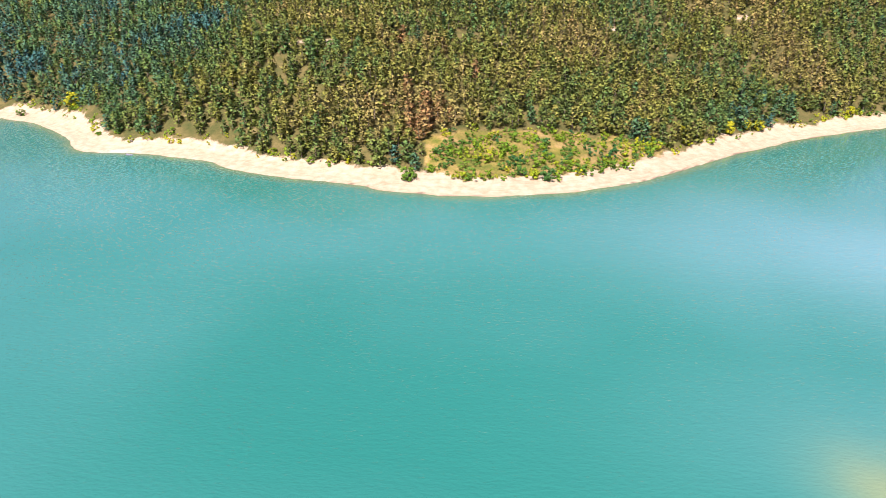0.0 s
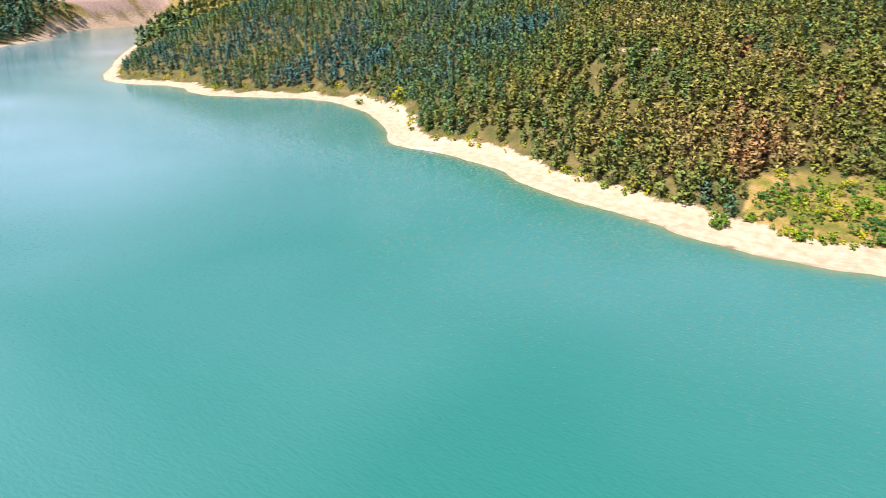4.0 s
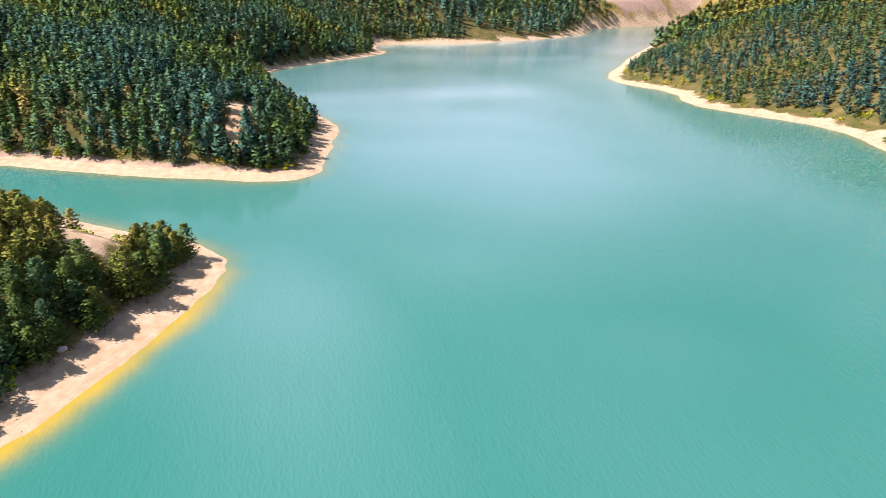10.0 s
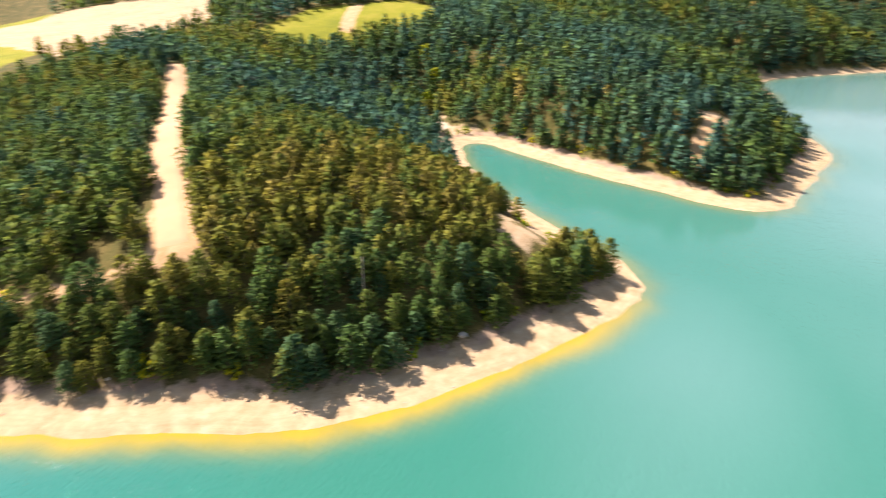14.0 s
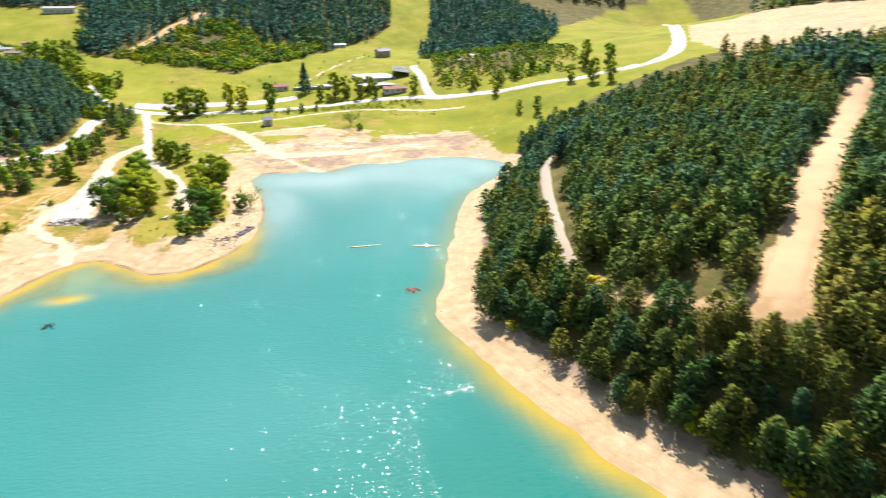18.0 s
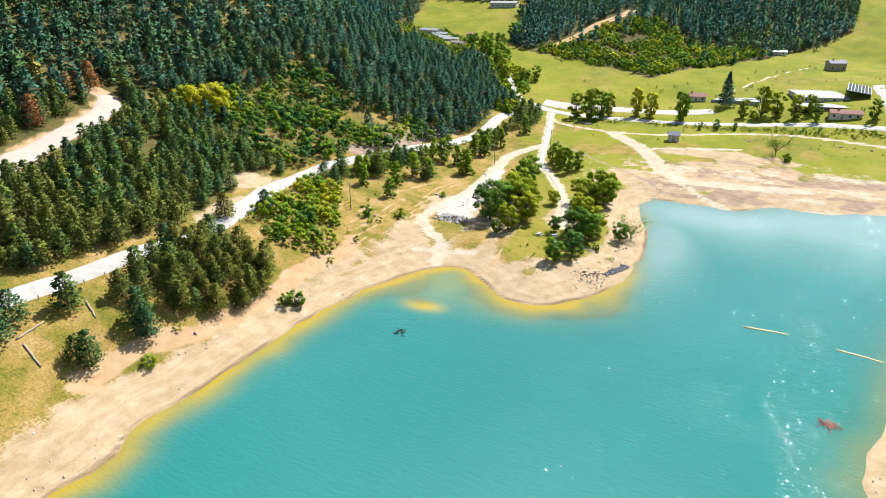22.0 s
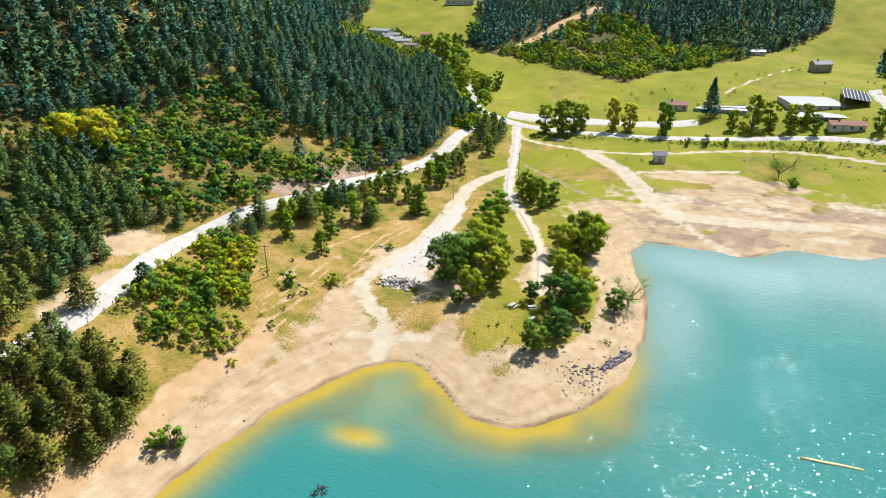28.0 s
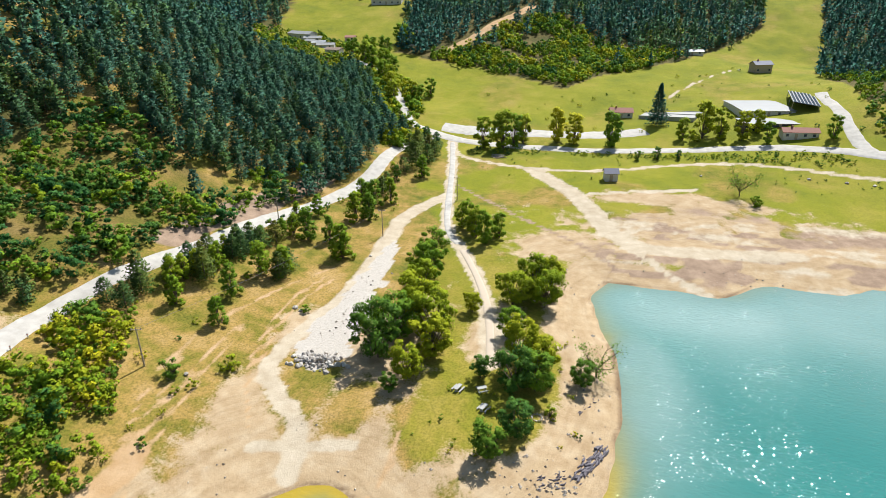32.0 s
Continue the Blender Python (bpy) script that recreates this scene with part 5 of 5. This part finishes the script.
def bare_tree(x, y, size, label, leaves, seed):
    """A crooked tree with open branches and few leaves."""
    r = np.random.RandomState(seed)
    V, Fc, n, tips = [], [], 0, []
    trunks = [((0, 0, -0.4), (0.2 * size, 0, 1.6 * size), 0.2)]
    for k in range(9):
        a = r.rand() * 6.28
        trunks.append(((0.15 * size, 0, size * r.uniform(0.7, 1.6)), (size * 2.4 * math.cos(a), size * 2.4 * math.sin(a), size * r.uniform(2.6, 4.6)), 0.09))
    for a, b_, w in trunks:
        a, b_ = np.array(a, float), np.array(b_, float)
        mid = (a + b_) / 2 + r.normal(size=3) * 0.15
        parts = [([a, mid, b_], (w, w * 0.7, 0.03))]
        for _ in range(4):
            s = a + (b_ - a) * r.uniform(0.5, 1)
            e = s + r.normal(size=3) * 0.55 * size + np.array([0, 0, 0.3 * size])
            tips.append(e)
            parts.append(([s, (s + e) / 2, e], (0.035, 0.025, 0.01)))
        for pts, rad in parts:
            v, f = tube(pts, rad, 4)
            V.append(v), Fc.append(f + n)
            n += len(v)
    root = new("bare_tree")
    root.location = (x, y, ground_at(x, y))
    new("trunk", mesh_of("bare_trunk", np.concatenate(V), np.concatenate(Fc), bark_mat)).parent = root
    lv = np.concatenate([np.repeat(t_ + r.normal(size=(leaves, 3)) * 0.4 * size, 3, 0) + r.normal(size=(leaves * 3, 3)) * 0.13 for t_ in tips])
    new("crown", mesh_of("bare_crown", lv, np.arange(len(lv)).reshape(-1, 3), leaf_mat, False, {"tone": np.full(len(lv), 0.3), "puff": np.repeat(np.c_[r.normal(size=(len(lv) // 3, 2)) * 0.6, np.full(len(lv) // 3, 0.7)], 3, 0)})).parent = root
    tagged(root, label, "tree")


bare_tree(-30, -151, 1.25, "half bare willow leaning over the waterline", 26, 1)
bare_tree(-69, -247, 1.6, "sparse forked tree on the open meadow", 45, 2)

# ---- buildings ----
white_wall = simple("lime_plaster", (0.55, 0.52, 0.47), 0.9, 0.15, 0.8)
red_wall = simple("red_plaster", (0.42, 0.16, 0.12), 0.9, 0.2, 0.8)
tile_roof = simple("clay_tile", (0.31, 0.14, 0.10), 0.85, 0.25, 1.5, relief=0.4)
brown_roof = simple("old_tile", (0.24, 0.17, 0.13), 0.9, 0.25, 1.5, relief=0.4)
pale_roof = simple("pale_sheet", (0.25, 0.245, 0.23), 0.6, 0.12, 0.5)
slate_roof = simple("slate_roof", (0.12, 0.12, 0.16), 0.7, 0.25, 1.0)
grey_roof = simple("grey_sheet", (0.30, 0.30, 0.30), 0.6, 0.2, 0.5)
dark_pane = simple("dark_pane", (0.03, 0.04, 0.07), 0.2, 0.2, 0.5, relief=0)
wood = simple("weathered_wood", (0.36, 0.29, 0.21), 0.9, 0.25, 2.0, relief=0.3)
concrete = simple("pale_concrete", (0.38, 0.365, 0.33), 0.9, 0.12, 0.7)
stone_mat, t_, b_ = material("pale_stone")
t_.links.new(blend(t_, t_.nodes.new("ShaderNodeObjectInfo").outputs["Random"], (0.30, 0.26, 0.22), (0.56, 0.51, 0.45)), b_.inputs["Base Color"])
b_.inputs["Roughness"].default_value = 0.92
bump(t_, b_, noise_tex(t_, 5.0, 4), 0.5, 0.08)
slab_mat = simple("dark_slate", (0.16, 0.14, 0.15), 0.85, 0.35, 1.5, relief=0.5)


def part(name, bm, mat, parent, label=""):
    me = bpy.data.meshes.new(name)
    bm.to_mesh(me)
    bm.free()
    me.materials.append(mat)
    ob = new(name, me)
    ob.parent = parent
    return tagged(ob, label)


def box(x0, x1, y0, y1, z0, z1, bevel=0.03):
    bm = bmesh.new()
    bmesh.ops.create_cube(bm, size=1.0, matrix=Matrix.LocRotScale(((x0 + x1) / 2, (y0 + y1) / 2, (z0 + z1) / 2), None, (x1 - x0, y1 - y0, z1 - z0)))
    if bevel:
        bmesh.ops.bevel(bm, geom=bm.edges[:], offset=bevel, segments=1, affect="EDGES")
    return bm


def gable(w, l, z, rise, over=0.4, thick=0.14):
    """A pitched roof of two thick slopes, ridge along x."""
    bm = bmesh.new()
    prof = [(-w / 2 - over, z - over * rise / (w / 2)), (0, z + rise), (w / 2 + over, z - over * rise / (w / 2))]
    ring = [(y, q) for y, q in prof] + [(y, q - thick) for y, q in reversed(prof)]
    ends = [[bm.verts.new((s * (l / 2 + over), y, q)) for y, q in ring] for s in (-1, 1)]
    for k in range(6):
        bm.faces.new((ends[0][k], ends[0][(k + 1) % 6], ends[1][(k + 1) % 6], ends[1][k]))
    for e in ends:
        bm.faces.new((e[0], e[1], e[4], e[5]))
        bm.faces.new((e[1], e[2], e[3], e[4]))
    bmesh.ops.recalc_face_normals(bm, faces=bm.faces[:])
    return bm


def house(name, x, y, turn, l, w, h, rise, wall_mat, roof_mat, label, windows=3, chimney=True):
    """Walls, pitched roof, windows with frames, a door and a chimney, on the ground."""
    root = new(name)
    z = min(ground_at(x + dx, y + dy) for dx in (-l / 3, 0, l / 3) for dy in (-w / 3, 0, w / 3))
    root.matrix_world = pose(x, y, z, 0, 0, turn)
    bm = box(-l / 2, l / 2, -w / 2, w / 2, -0.8, h, 0.04)
    for s in (-1, 1):
        a = [bm.verts.new((s * (l / 2 - 0.05), yy, zz)) for yy, zz in ((-w / 2 + 0.1, h - 0.05), (w / 2 - 0.1, h - 0.05), (0, h + rise - 0.1))]
        bm.faces.new(a)
    part("wall", bm, wall_mat, root)
    part("roof", gable(w, l, h + 0.1, rise), roof_mat, root)
    for side in (-1, 1):
        for k in range(windows):
            cx = (k + 0.5) / windows * l - l / 2 + (0.1 if side > 0 else -0.1)
            if side > 0 and k == windows // 2:
                part("door", box(cx - 0.5, cx + 0.5, side * (w / 2 + 0.03) - 0.05, side * (w / 2 + 0.03) + 0.05, 0.02, 2.05), wood, root)
                continue
            win = part("window", box(cx - 0.55, cx + 0.55, side * (w / 2 + 0.03) - 0.05, side * (w / 2 + 0.03) + 0.05, 1.0, 2.1), concrete, root)
            part("pane", box(cx - 0.45, cx + 0.45, side * (w / 2 + 0.06) - 0.04, side * (w / 2 + 0.06) + 0.04, 1.1, 2.0, 0), dark_pane, win)
    if chimney:
        part("chimney", box(l * 0.2, l * 0.2 + 0.6, -0.3, 0.3, h + rise * 0.4, h + rise + 0.8), tile_roof, root)
    return tagged(root, label, "house")


house("hut", -32, -252.5, 12, 3.9, 3.2, 2.7, 1.0, white_wall, slate_roof, "small whitewashed hut with a dark slate roof", 1, False)
house("farmhouse", -36, -332, 8, 9, 5, 2.8, 1.3, white_wall, tile_roof, "low white farmhouse under a red tile roof")
house("farmhouse", -97, -302, 6, 12, 4.5, 2.7, 1.1, white_wall, tile_roof, "long low roadside house with a faded red roof", 4)
house("barn", -89.5, -335, 11, 20, 21, 2.5, 0.25, white_wall, pale_roof, "wide white barn with a flat pale sheet roof", 5, False)
# solid near-black walls stand in for the shade inside the shed's openings
house("shed", -92, -315, 10, 26, 9, 2.2, 0.15, dark_pane, pale_roof, "low open shed before the barn, pale flat roof, dark walls for inner shade", 5, False)
house("farmhouse", -105, -414, 20, 9, 6, 4.2, 1.4, wood, slate_roof, "two storey grey roofed house on the upper meadow")
house("shed", -78, -453, 5, 8, 4, 2.2, 0.8, white_wall, grey_roof, "small grey shed below the far wood", 2, False)
house("barn", 160, -446, -20, 18, 8, 3.4, 1.2, white_wall, pale_roof, "white roofed barn at the far farm", 4, False)
for x, y, turn, l, rf in ((128, -408, 15, 10, pale_roof), (118, -396, -10, 9, brown_roof), (126, -442, 5, 6, tile_roof), (138, -420, 30, 8, grey_roof), (146, -428, -25, 8, pale_roof), (150, -440, 12, 11, pale_roof), (133, -414, -30, 7, grey_roof)):
    house("farm_shed", x, y, turn, l, 5, 2.4, 0.9, white_wall, rf, "small farm outbuilding in the valley hamlet", 2, False)
house("barn", 128, -524, 4, 22, 8, 3.5, 1.2, white_wall, grey_roof, "long grey roofed barn on the high meadow", 5, False)

# slatted frame roof beside the barn
slats = new("greenhouse")
slats.matrix_world = pose(-106, -338, ground_at(-106, -338), 0, -7, -9)
part("roof", box(-5, 5, -13, 13, 2.2, 2.35), dark_pane, slats, "dark sloping sheet roof")
for k in range(8):
    part("batten", box(-4.9 + k * 1.36, -4.55 + k * 1.36, -13.1, 13.1, 2.38, 2.52, 0), pale_roof, slats)
for sx in (-4.6, 4.6):
    for sy in (-12, 0, 12):
        part("post", box(sx - 0.1, sx + 0.1, sy - 0.1, sy + 0.1, -1.8, 2.2), wood, slats)
tagged(slats, "dark greenhouse roof with pale battens on posts", "greenhouse")
slab = new("concrete_slab")
slab.matrix_world = pose(-56, -332, ground_at(-56, -332) + 0.15, 0, 4, -21)
part("deck", box(-11, 11, -7, 7, -1.6, 0.35), concrete, slab)
for k in range(3):
    part("kerb", box(-11, 11, -7 + 6.9 * k, -6.8 + 6.9 * k, 0.36, 0.6), concrete, slab)
tagged(slab, "pale concrete yard slab with low kerbs", "slab")


# ---- poles, tables, stones, logs ----
def pole(x, y, tall, label, turn=0.0):
    root = new("utility_pole")
    root.matrix_world = pose(x, y, ground_at(x, y), 0, 0, turn)
    v, f = tube([(0, 0, -0.6), (0, 0, tall * 0.5), (0, 0, tall)], (0.15, 0.13, 0.10), 8)
    new("shaft", mesh_of("shaft", v, f, wood, True)).parent = root
    part("crossarm", box(-0.9, 0.9, -0.06, 0.06, tall - 0.5, tall - 0.36, 0.01), wood, root)
    for k in (-0.8, 0.0, 0.8):
        v, f = tube([(k, 0, tall - 0.36), (k, 0, tall - 0.22), (k, 0, tall - 0.1)], (0.05, 0.09, 0.05), 6)
        new("insulator", mesh_of("insulator", v, f, concrete, True)).parent = root
    return tagged(root, label, "pole", "utility poles")


for x, y, turn in ((44, -130, 20), (25, -198.5, 10), (50, -191, 15), (12, -229, 0)):
    pole(x, y, 7.5, "slim wooden utility pole on the grassy slope", turn)
pole(-128, 4, 11.5, "tall utility pole rising out of the pine wood", 40)


def wire(a, b_, sag):
    p = [np.array(a) + (np.array(b_) - np.array(a)) * u - np.array([0, 0, sag * 4 * u * (1 - u)]) for u in np.linspace(0, 1, 12)]
    v, f = tube(p, [0.02] * 12, 4)
    return v, f


za, zb = ground_at(44, -130) + 7.3, ground_at(25, -198.5) + 7.3
v, f = wire((44, -130, za), (25, -198.5, zb), 1.2)
tagged(new("overhead_wire", mesh_of("overhead_wire", v, f, slab_mat)), "thin dark overhead wire between two poles", "wire")


def picnic_table(x, y, turn):
    root = new("picnic_table")
    root.matrix_world = pose(x, y, ground_at(x, y) + 0.02, 0, 0, turn) @ Matrix.Scale(0.85, 4)
    part("tabletop", box(-1.0, 1.0, -0.42, 0.42, 0.70, 0.78), concrete, root)
    for s in (-1, 1):
        part("bench", box(-1.0, 1.0, s * 0.85 - 0.17, s * 0.85 + 0.17, 0.38, 0.46), concrete, root)
        part("leg", box(s * 0.7 - 0.1, s * 0.7 + 0.1, -0.3, 0.3, -0.1, 0.70), concrete, root)
        for q in (-0.7, 0.7):
            part("bench_leg", box(q - 0.08, q + 0.08, s * 0.85 - 0.12, s * 0.85 + 0.12, -0.1, 0.38), concrete, root)
    tagged(root, "pale concrete picnic table with two benches", "picnic table", "picnic tables")


for x, y, turn in ((-12.6, -135.8, 65), (-7.6, -139.8, 70), (-11.5, -140.5, 30)):
    picnic_table(x, y, turn)


def rock_mesh(seed, flat=0.65):
    r = np.random.RandomState(seed)
    bm = bmesh.new()
    bmesh.ops.create_icosphere(bm, subdivisions=1, radius=0.5)
    for q in bm.verts:
        q.co = Vector((q.co.x * r.uniform(0.75, 1.3), q.co.y * r.uniform(0.7, 1.15), q.co.z * flat * r.uniform(0.7, 1.25)))
    me = bpy.data.meshes.new("stone")
    bm.to_mesh(me)
    bm.free()
    return me


ROCKS = [rock_mesh(k) for k in range(6)]
for me in ROCKS:
    me.materials.append(stone_mat)
rr = np.random.RandomState(9)
heap = new("rubble_pile")
heap.location = (18.2, -142.3, ground_at(18.2, -142.3))
for k in range(120):
    u, w_ = rr.normal() * 2.2, rr.normal() * 1.2
    top = 1.1 * math.exp(-((u / 2.6) ** 2) - (w_ / 1.3) ** 2)
    ob = new("stone", ROCKS[k % 6])
    ob.parent = heap
    ob.matrix_basis = Matrix.LocRotScale((u, w_, ground_at(18.2 + u, -142.3 + w_) - heap.location.z + top * rr.uniform(0.2, 1)), Euler(rr.uniform(0, 6, 3)), [rr.uniform(0.45, 1.45)] * 3)
tagged(heap, "heap of white broken stone at the gravel ramp's end", "rubble pile")
SHARDS = [rock_mesh(20 + k, 0.8) for k in range(5)]
for me in SHARDS:
    me.materials.append(slab_mat)


def outcrop(x0, y0, x1, y1, count, size, wide, label):
    """A broken ledge of thin tilted slate shards along a line."""
    root = new("rock_outcrop")
    root.location = ((x0 + x1) / 2, (y0 + y1) / 2, ground_at((x0 + x1) / 2, (y0 + y1) / 2))
    turn = math.atan2(y1 - y0, x1 - x0)
    for k in range(count):
        u = rr.rand()
        x, y = x0 + (x1 - x0) * u + rr.normal() * wide, y0 + (y1 - y0) * u + rr.normal() * wide
        ob = new("rock_shard", SHARDS[k % 5])
        ob.parent = root
        s = size * rr.uniform(0.4, 1.3)
        ob.matrix_basis = Matrix.LocRotScale((x - root.location.x, y - root.location.y, ground_at(x, y) - root.location.z + 0.12 * s), Euler((rr.uniform(-0.5, 0.7), rr.uniform(-0.3, 0.3), turn + rr.normal() * 0.35)), (1.5 * s, 0.4 * s, 0.75 * s))
    return tagged(root, label, "rock", "slate ledges")


outcrop(-27.8, -125.6, -31.4, -133.5, 75, 0.95, 0.5, "dark layered slate ledge at the waterline")
outcrop(-22.5, -123, -26.5, -125.5, 40, 0.5, 0.7, "low broken stones below the picnic grass")
outcrop(-27, -139, -30, -145, 22, 0.4, 0.7, "few broken stones below the willow")
for x, y, s in ((-92, -265, 1.5), (-102, -263, 1.3), (-109, -261, 1.4), (-136, 20.5, 2.0), (30, -157.5, 1.3), (28.5, -157, 1.0), (37, -131, 1.0), (24, -186, 0.8), (-60, -262, 1.0)):
    ob = new("boulder", ROCKS[int(abs(x)) % 6])
    ob.matrix_world = Matrix.LocRotScale((x, y, ground_at(x, y) + 0.15), Euler((0, 0, x)), (s, s, s))
    tagged(ob, "pale weathered boulder lying on the ground", "boulder", "boulders")

# scattered stones on the beaches
pts, r9 = spread(-130, 60, -205, 60, 2.1, 400)
d9 = sample(D_GRID, pts[:, 0], pts[:, 1])
clump = value_noise(pts[:, 0], pts[:, 1], 6, 401)
pts = pts[(d9 > 0.4) & (d9 < 13) & (clump > 0.25) & (r9.rand(len(pts)) < 0.55)]
near_ledge = np.array([-25, -121]) + r9.normal(size=(140, 2)) * np.array([4.5, 3.0])
pts = np.concatenate([pts, near_ledge[sample(D_GRID, near_ledge[:, 0], near_ledge[:, 1]) > 1.5], np.array([20, -160]) + r9.normal(size=(50, 2)) * np.array([2.2, 9]), line_pts(SCREE, 0.35) + r9.normal(size=(len(line_pts(SCREE, 0.35)), 2)) * 1.8 + np.array([1.5, 0])])
oc = np.array([(1, 0, 0), (0, 1, 0), (-1, 0, 0), (0, -1, 0), (0, 0, 0.8), (0, 0, -0.6)], float) * 0.5
of = np.array([(0, 1, 4), (1, 2, 4), (2, 3, 4), (3, 0, 4), (1, 0, 5), (2, 1, 5), (3, 2, 5), (0, 3, 5)])
size = r9.uniform(0.15, 0.6, len(pts)) * np.where(r9.rand(len(pts)) < 0.08, 1.8, 1)
jit = oc[None] * size[:, None, None] * r9.uniform(0.6, 1.3, (len(pts), 6, 3)) + on_ground(pts)[:, None] + np.array([0, 0, 0.05])
pebble_mat, t_, b_ = material("beach_stone")
isl = t_.nodes.new("ShaderNodeNewGeometry").outputs["Random Per Island"]
t_.links.new(blend(t_, isl, (0.16, 0.13, 0.11), (0.58, 0.50, 0.40)), b_.inputs["Base Color"])
b_.inputs["Roughness"].default_value = 0.9
bump(t_, b_, noise_tex(t_, 6.0, 3), 0.4, 0.05)
tagged(new("beach_stones", mesh_of("beach_stones", jit.reshape(-1, 3), (of[None] + 6 * np.arange(len(pts))[:, None, None]).reshape(-1, 3), pebble_mat)),
       "scattered grey and brown stones on the sandy shore", "stones", kind="stuff")


def log(name, a, b_, radius, mat, label, z=None):
    p = np.linspace(0, 1, 7)[:, None]
    q = np.array(a)[None] * (1 - p) + np.array(b_)[None] * p
    h = [ground_at(*u) + radius * 0.7 if z is None else z for u in q]
    v, f = tube(np.c_[q + rr.normal(size=q.shape) * 0.05, h], radius * np.array([0.9, 1, 0.95, 1, 0.9, 0.85, 0.7]), 8)
    cap = len(v)
    v = np.concatenate([v, [np.r_[q[0], h[0]], np.r_[q[-1], h[-1]]]])
    f = np.concatenate([f, [(cap, (k + 1) % 8, k) for k in range(8)], [(cap + 1, 48 + k, 48 + (k + 1) % 8) for k in range(8)]])
    tagged(new(name, mesh_of(name, v, f, mat, True)), label, "log")


soaked = simple("soaked_wood", (0.52, 0.44, 0.20), 0.6, 0.2, 1.5)
log("floating_log", (-57.5, -113), (-65.5, -113.2), 0.38, soaked, "pale log floating low in the bay water", -0.12)
log("floating_log", (-73.5, -110.5), (-81, -109), 0.36, soaked, "pale log floating low in the bay water", -0.14)
for a, c in (((56.5, -42.5), (57, -48)), ((55, -42.5), (50.5, -41.5)), ((56.3, -56), (52.3, -54.2))):
    log("felled_log", a, c, 0.2, wood, "weathered felled log lying on dry grass")
log("driftwood_log", (-131.5, 255.8), (-128.5, 254.6), 0.5, slab_mat, "dark driftwood log on the white sandbank")


def brushwood(x, y, size, mat, label, seed):
    r = np.random.RandomState(seed)
    V, Fc, n = [], [], 0
    for _ in range(110):
        a, e = r.rand() * 6.28, r.uniform(0.05, 0.6)
        s = r.normal(size=3) * 0.25 * size * np.array([1, 1, 0])
        q = s + size * r.uniform(0.2, 0.8) * np.array([math.cos(a), math.sin(a), e * 0.5])
        v, f = tube([s, (s + q) / 2 + r.normal(size=3) * 0.1, q], (0.11, 0.08, 0.04), 4)
        V.append(v), Fc.append(f + n)
        n += len(v)
    ob = new("brushwood", mesh_of("brushwood", np.concatenate(V), np.concatenate(Fc), mat))
    ob.location = (x, y, -0.15)
    tagged(ob, label, "brushwood")


brushwood(-69.5, -85, 2.0, simple("red_twigs", (0.40, 0.12, 0.08), 0.8, 0.3, 2.0), "reddish drowned brushwood just breaking the water", 3)
brushwood(6, -84, 1.5, simple("black_twigs", (0.03, 0.05, 0.05), 0.8, 0.3, 2.0), "dark drowned brushwood under the surface", 4)

# guard posts along the hillside road
post_src = None
for line_p in line_pts(ROAD_HILL, 4.0)[16:40]:
    dxy = np.array([-2.7, 0.4])
    x, y = line_p + dxy
    root = new("guard_post")
    root.location = (x, y, ground_at(x, y))
    if post_src is None:
        post_src = part("shaft", box(-0.07, 0.07, -0.07, 0.07, -0.3, 0.95, 0.02), concrete, root).data
        band = part("band", box(-0.085, 0.085, -0.085, 0.085, 0.65, 0.8, 0), red_wall, root).data
    else:
        for nm, me in (("shaft", post_src), ("band", band)):
            new(nm, me).parent = root
    tagged(root, "short pale concrete post on the road's edge", "post", "guard posts")

# pile of old beams by the lane
pile = new("timber_pile")
pile.matrix_world = pose(6.5, -273.5, ground_at(6.5, -273.5), 0, 0, 15)
for k in range(14):
    length, z0 = rr.uniform(2.2, 4.2), 0.08 + 0.24 * (k // 6)
    beam = part("beam", box(-length / 2, length / 2, -0.11, 0.11, -0.1, 0.1, 0.02), wood if k % 3 else slab_mat, pile)
    beam.matrix_basis = pose(rr.uniform(-1.2, 1.2), -1.6 + 0.62 * (k % 6) + rr.uniform(-0.1, 0.1), z0, rr.uniform(-6, 6), 0, rr.uniform(-22, 22))
tagged(pile, "pile of old grey and dark beams beside the lane", "timber pile")

# fire ring on the picnic grass
ring_ = new("fire_ring")
ring_.location = (-21, -136, ground_at(-21, -136))
for k in range(12):
    ob = new("stone", ROCKS[k % 6])
    ob.parent = ring_
    ob.matrix_basis = Matrix.LocRotScale((0.8 * math.cos(k * 0.524), 0.8 * math.sin(k * 0.524), 0.1), Euler((k, k, k)), (0.42, 0.42, 0.42))
tagged(ring_, "round fireplace ring of grey stones", "fire ring")
